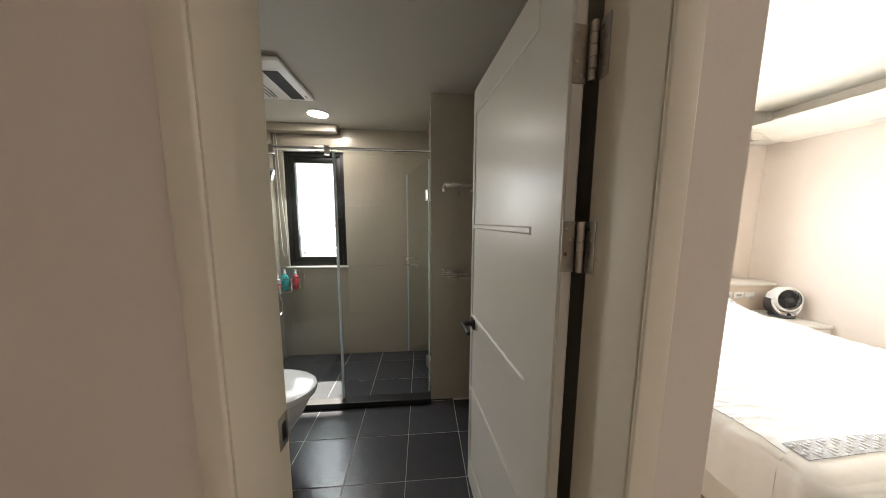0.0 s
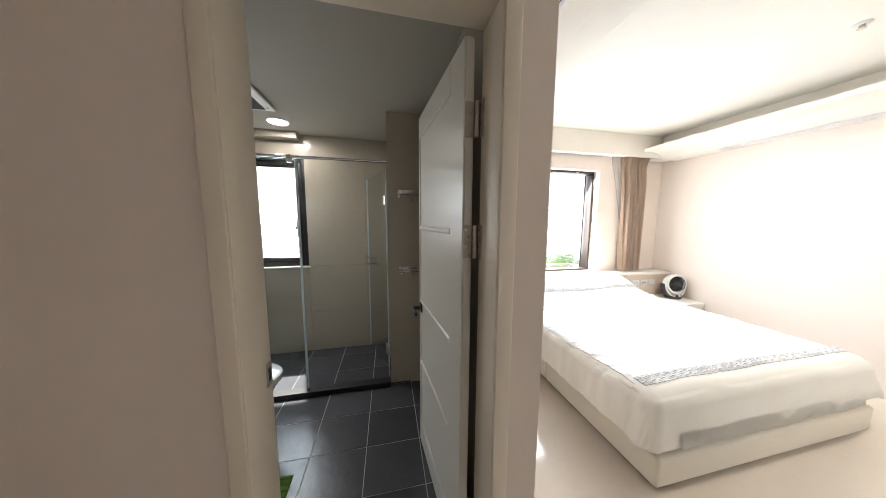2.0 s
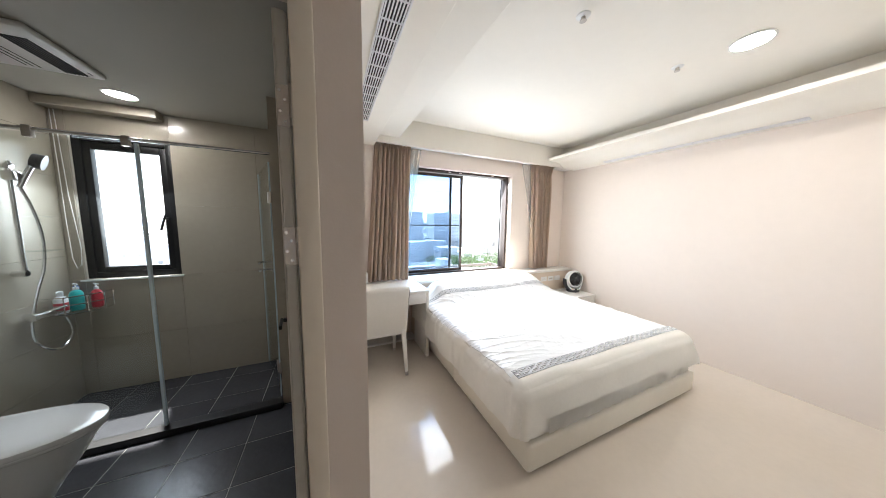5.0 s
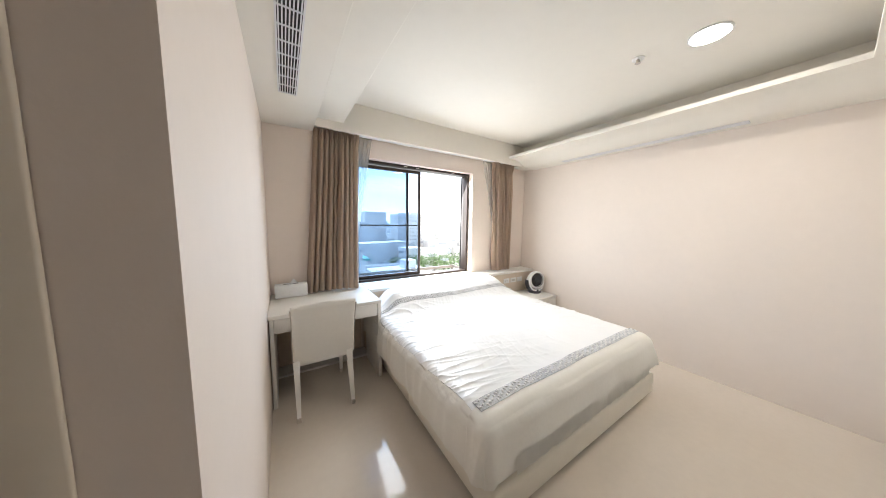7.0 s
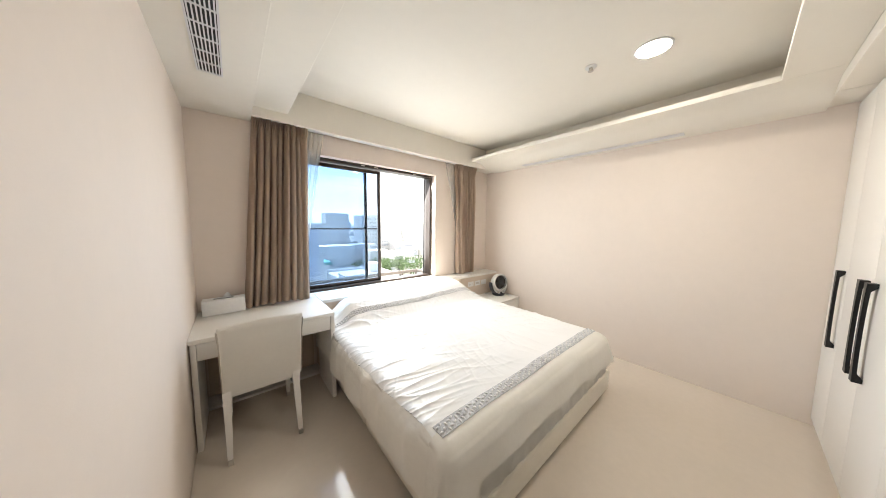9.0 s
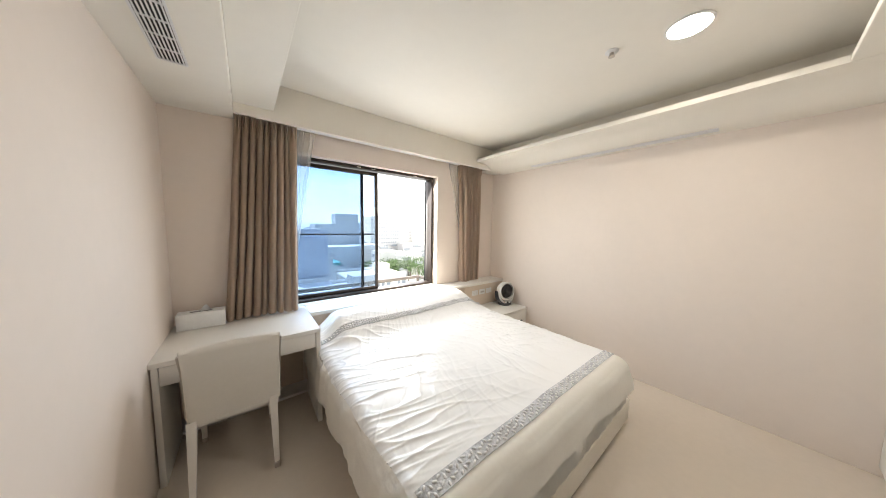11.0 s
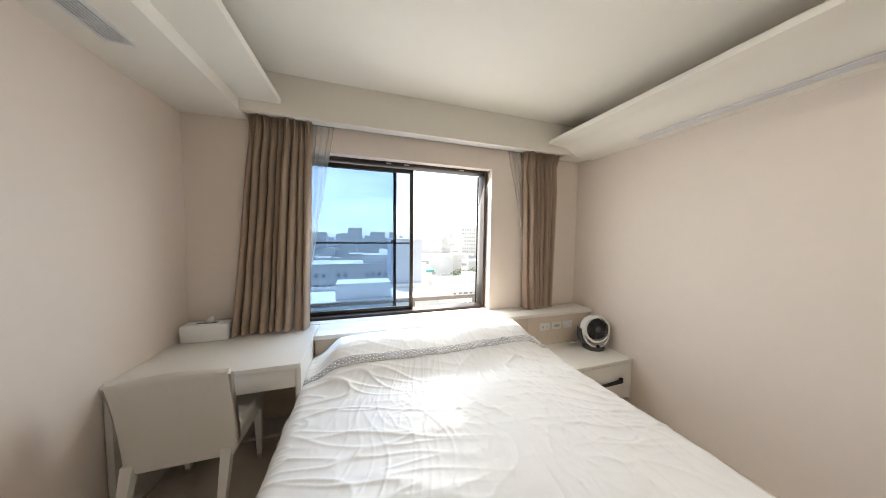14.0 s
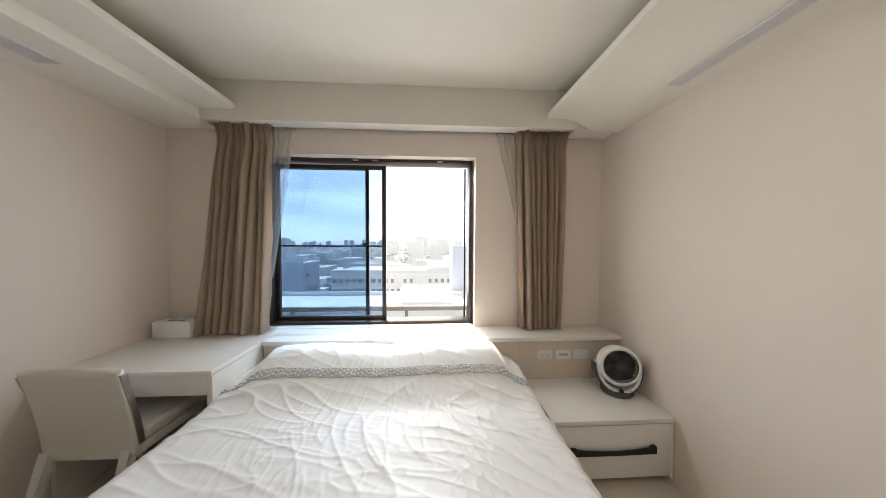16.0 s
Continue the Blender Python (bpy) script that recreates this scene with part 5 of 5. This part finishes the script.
# the city beyond, too far to count
rnd = random.Random(7)
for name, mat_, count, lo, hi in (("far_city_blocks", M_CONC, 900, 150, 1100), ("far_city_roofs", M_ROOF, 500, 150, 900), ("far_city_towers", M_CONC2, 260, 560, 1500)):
    verts, faces = [], []
    for _ in range(count):
        y = lo + (hi - lo) * rnd.random() ** 1.3
        x = (rnd.random() * 2 - 1) * (y * 2.2 + 40)
        w, d = rnd.uniform(8, 26), rnd.uniform(8, 22)
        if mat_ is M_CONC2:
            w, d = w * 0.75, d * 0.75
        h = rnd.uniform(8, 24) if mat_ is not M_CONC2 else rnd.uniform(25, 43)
        if mat_ is M_CONC and rnd.random() < 0.12:
            h = rnd.uniform(26, 46)
        i = len(verts)
        for dz in (GZ, GZ + h):
            verts += [(x - w / 2, y - d / 2, dz), (x + w / 2, y - d / 2, dz), (x + w / 2, y + d / 2, dz), (x - w / 2, y + d / 2, dz)]
        faces += [(i, i + 1, i + 5, i + 4), (i + 1, i + 2, i + 6, i + 5), (i + 2, i + 3, i + 7, i + 6), (i + 3, i, i + 4, i + 7), (i + 4, i + 5, i + 6, i + 7)]
    me = bpy.data.meshes.new(name)
    me.from_pydata(verts, [], faces)
    me.materials.append(mat_)
    tagged(new(name, me), "hazy far city blocks out to the skyline", "city", kind="stuff")
# ribbons of dark windows on far blocks, their colour paled for haze
verts, faces = [], []
rnd = random.Random(11)
for _ in range(1500):
    y = 105 + 420 * rnd.random()
    x = (rnd.random() * 2 - 1) * (y * 1.6)
    z = GZ + rnd.uniform(4, 22)
    w = rnd.uniform(1.5, 6)
    i = len(verts)
    verts += [(x, y, z), (x + w, y, z), (x + w, y, z + 1.4), (x, y, z + 1.4), (x, y + 0.4, z), (x + w, y + 0.4, z), (x + w, y + 0.4, z + 1.4), (x, y + 0.4, z + 1.4)]
    faces += [(i, i + 1, i + 2, i + 3), (i + 4, i + 7, i + 6, i + 5), (i, i + 4, i + 5, i + 1), (i + 3, i + 2, i + 6, i + 7)]
me = bpy.data.meshes.new("far_city_signs")
me.from_pydata(verts, [], faces)
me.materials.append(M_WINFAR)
tagged(new("far_city_signs", me), "dark roof clutter among the far blocks", "city", kind="stuff")


# trees along the street
def tree(x, y, h, seed):
    o = thing("tree", (x, y, GZ), "green street tree with a dense uneven crown", "tree", "street trees")
    q = rod((x, y, GZ), (x, y, GZ + h * 0.6), 0.35, 8, r2=0.15)
    rr = random.Random(seed)
    for k in range(5):
        a = rr.random() * 6.28
        rod((x, y, GZ + h * 0.45), (x + 1.6 * math.cos(a), y + 1.6 * math.sin(a), GZ + h * 0.78), 0.12, 6, bm=q, r2=0.05)
    part("trunk", q, M_TRUNK, o)
    vs, fs = [], []
    for k in range(420):
        a, e, r = rr.random() * 6.28, rr.uniform(-1, 1), rr.random() ** 0.4
        px, py, pz = x + h * 0.42 * r * math.cos(a) * math.sqrt(1 - e * e), y + h * 0.42 * r * math.sin(a) * math.sqrt(1 - e * e), GZ + h * 0.72 + h * 0.30 * r * e
        s = rr.uniform(0.25, 0.55)
        i = len(vs)
        u = Vector((rr.uniform(-1, 1), rr.uniform(-1, 1), rr.uniform(-1, 1))).normalized() * s
        w = u.orthogonal().normalized() * s
        c = Vector((px, py, pz))
        vs += [c - u, c + w, c + u, c - w]
        fs.append((i, i + 1, i + 2, i + 3))
    m_ = bpy.data.meshes.new("crown")
    m_.from_pydata([tuple(Vector(v) - Vector((x, y, GZ))) for v in vs], [], fs)
    m_.materials.append(M_LEAFY)
    c = new("crown", m_)
    c.parent = o


rnd = random.Random(3)
for k in range(22):
    tree(50 + 3.6 * k + rnd.uniform(-2, 2), 134 + rnd.uniform(-13, 13), rnd.uniform(12, 17), k)

# ---------------------------------------------------------------- tiles of the bathroom
tile_mesh = {}


def tile(owner, w, h, t, mat, at, axis):
    """One tile; alike ones share their mesh. axis: the way its face looks."""
    key = (round(w, 4), round(h, 4), axis, mat.name)
    if key not in tile_mesh:
        if axis == "z":
            q = box(-w / 2, w / 2, -h / 2, h / 2, -t, 0, bevel=0.0007, seg=1)
        elif axis == "y":
            q = box(-w / 2, w / 2, 0, t, -h / 2, h / 2, bevel=0.0007, seg=1)
        else:
            q = box(-t, 0, -w / 2, w / 2, -h / 2, h / 2, bevel=0.0007, seg=1)
        tile_mesh[key] = finish(q, "tile", mat)
    o = new("tile", tile_mesh[key])
    o.parent = owner
    o.location = at


TG = 0.0042
x_lines = [BL, -1.61, -1.275, -0.94, -0.608, -0.273, BR - 0.021]
y_lines = [DY1 - 0.02, 1.0, 1.30, 1.60, 1.90, 2.20, 2.50, 2.80, 2.985]
for i in range(len(x_lines) - 1):
    for j in range(len(y_lines) - 1):
        x0, x1, y0, y1 = x_lines[i], x_lines[i + 1], y_lines[j], y_lines[j + 1]
        if x0 > -0.46 and y0 >= 2.2 and x0 > -0.44:
            continue
        tile(FL_B, x1 - x0 - TG, y1 - y0 - TG, 0.0022, M_SLATE, ((x0 + x1) / 2, (y0 + y1) / 2, 0.0), "z")
# west wall, then the window wall
zs = [0.0, 0.24, 0.54, 0.84, 1.14, 1.44, 1.74, 2.04, BZ]
ys = [DY1 + 0.005, 1.17, 1.77, 2.37, 2.97]
for j in range(len(zs) - 1):
    for i in range(len(ys) - 1):
        tile(WB_W, ys[i + 1] - ys[i] - 0.0012, zs[j + 1] - zs[j] - 0.0012, 0.014, M_BTILE, (BL, (ys[i] + ys[i + 1]) / 2, (zs[j] + zs[j + 1]) / 2), "x")
for z0, z1 in ((0.0, 0.45), (0.45, BZ0)):
    for x0, x1 in ((BL, BX0), (BX0, BX1), (BX1, -0.69), (-0.69, -0.449)):
        tile(WB_N, x1 - x0 - 0.0012, z1 - z0 - 0.0012, 0.014, M_BTILE, ((x0 + x1) / 2, BY, (z0 + z1) / 2), "y")
for z0, z1 in ((BZ0, 1.55), (1.55, 2.055), (2.055, BZ1)):
    for x0, x1 in ((BL, BX0), (BX1, -0.69), (-0.69, -0.449)):
        tile(WB_N, x1 - x0 - 0.0012, z1 - z0 - 0.0012, 0.014, M_BTILE, ((x0 + x1) / 2, BY, (z0 + z1) / 2), "y")
for x0, x1 in ((BL, BX0), (BX0, BX1), (BX1, -0.69), (-0.69, -0.449)):
    tile(WB_N, x1 - x0 - 0.0012, BZ - BZ1 - 0.0012, 0.014, M_BTILE, ((x0 + x1) / 2, BY, (BZ1 + BZ) / 2), "y")
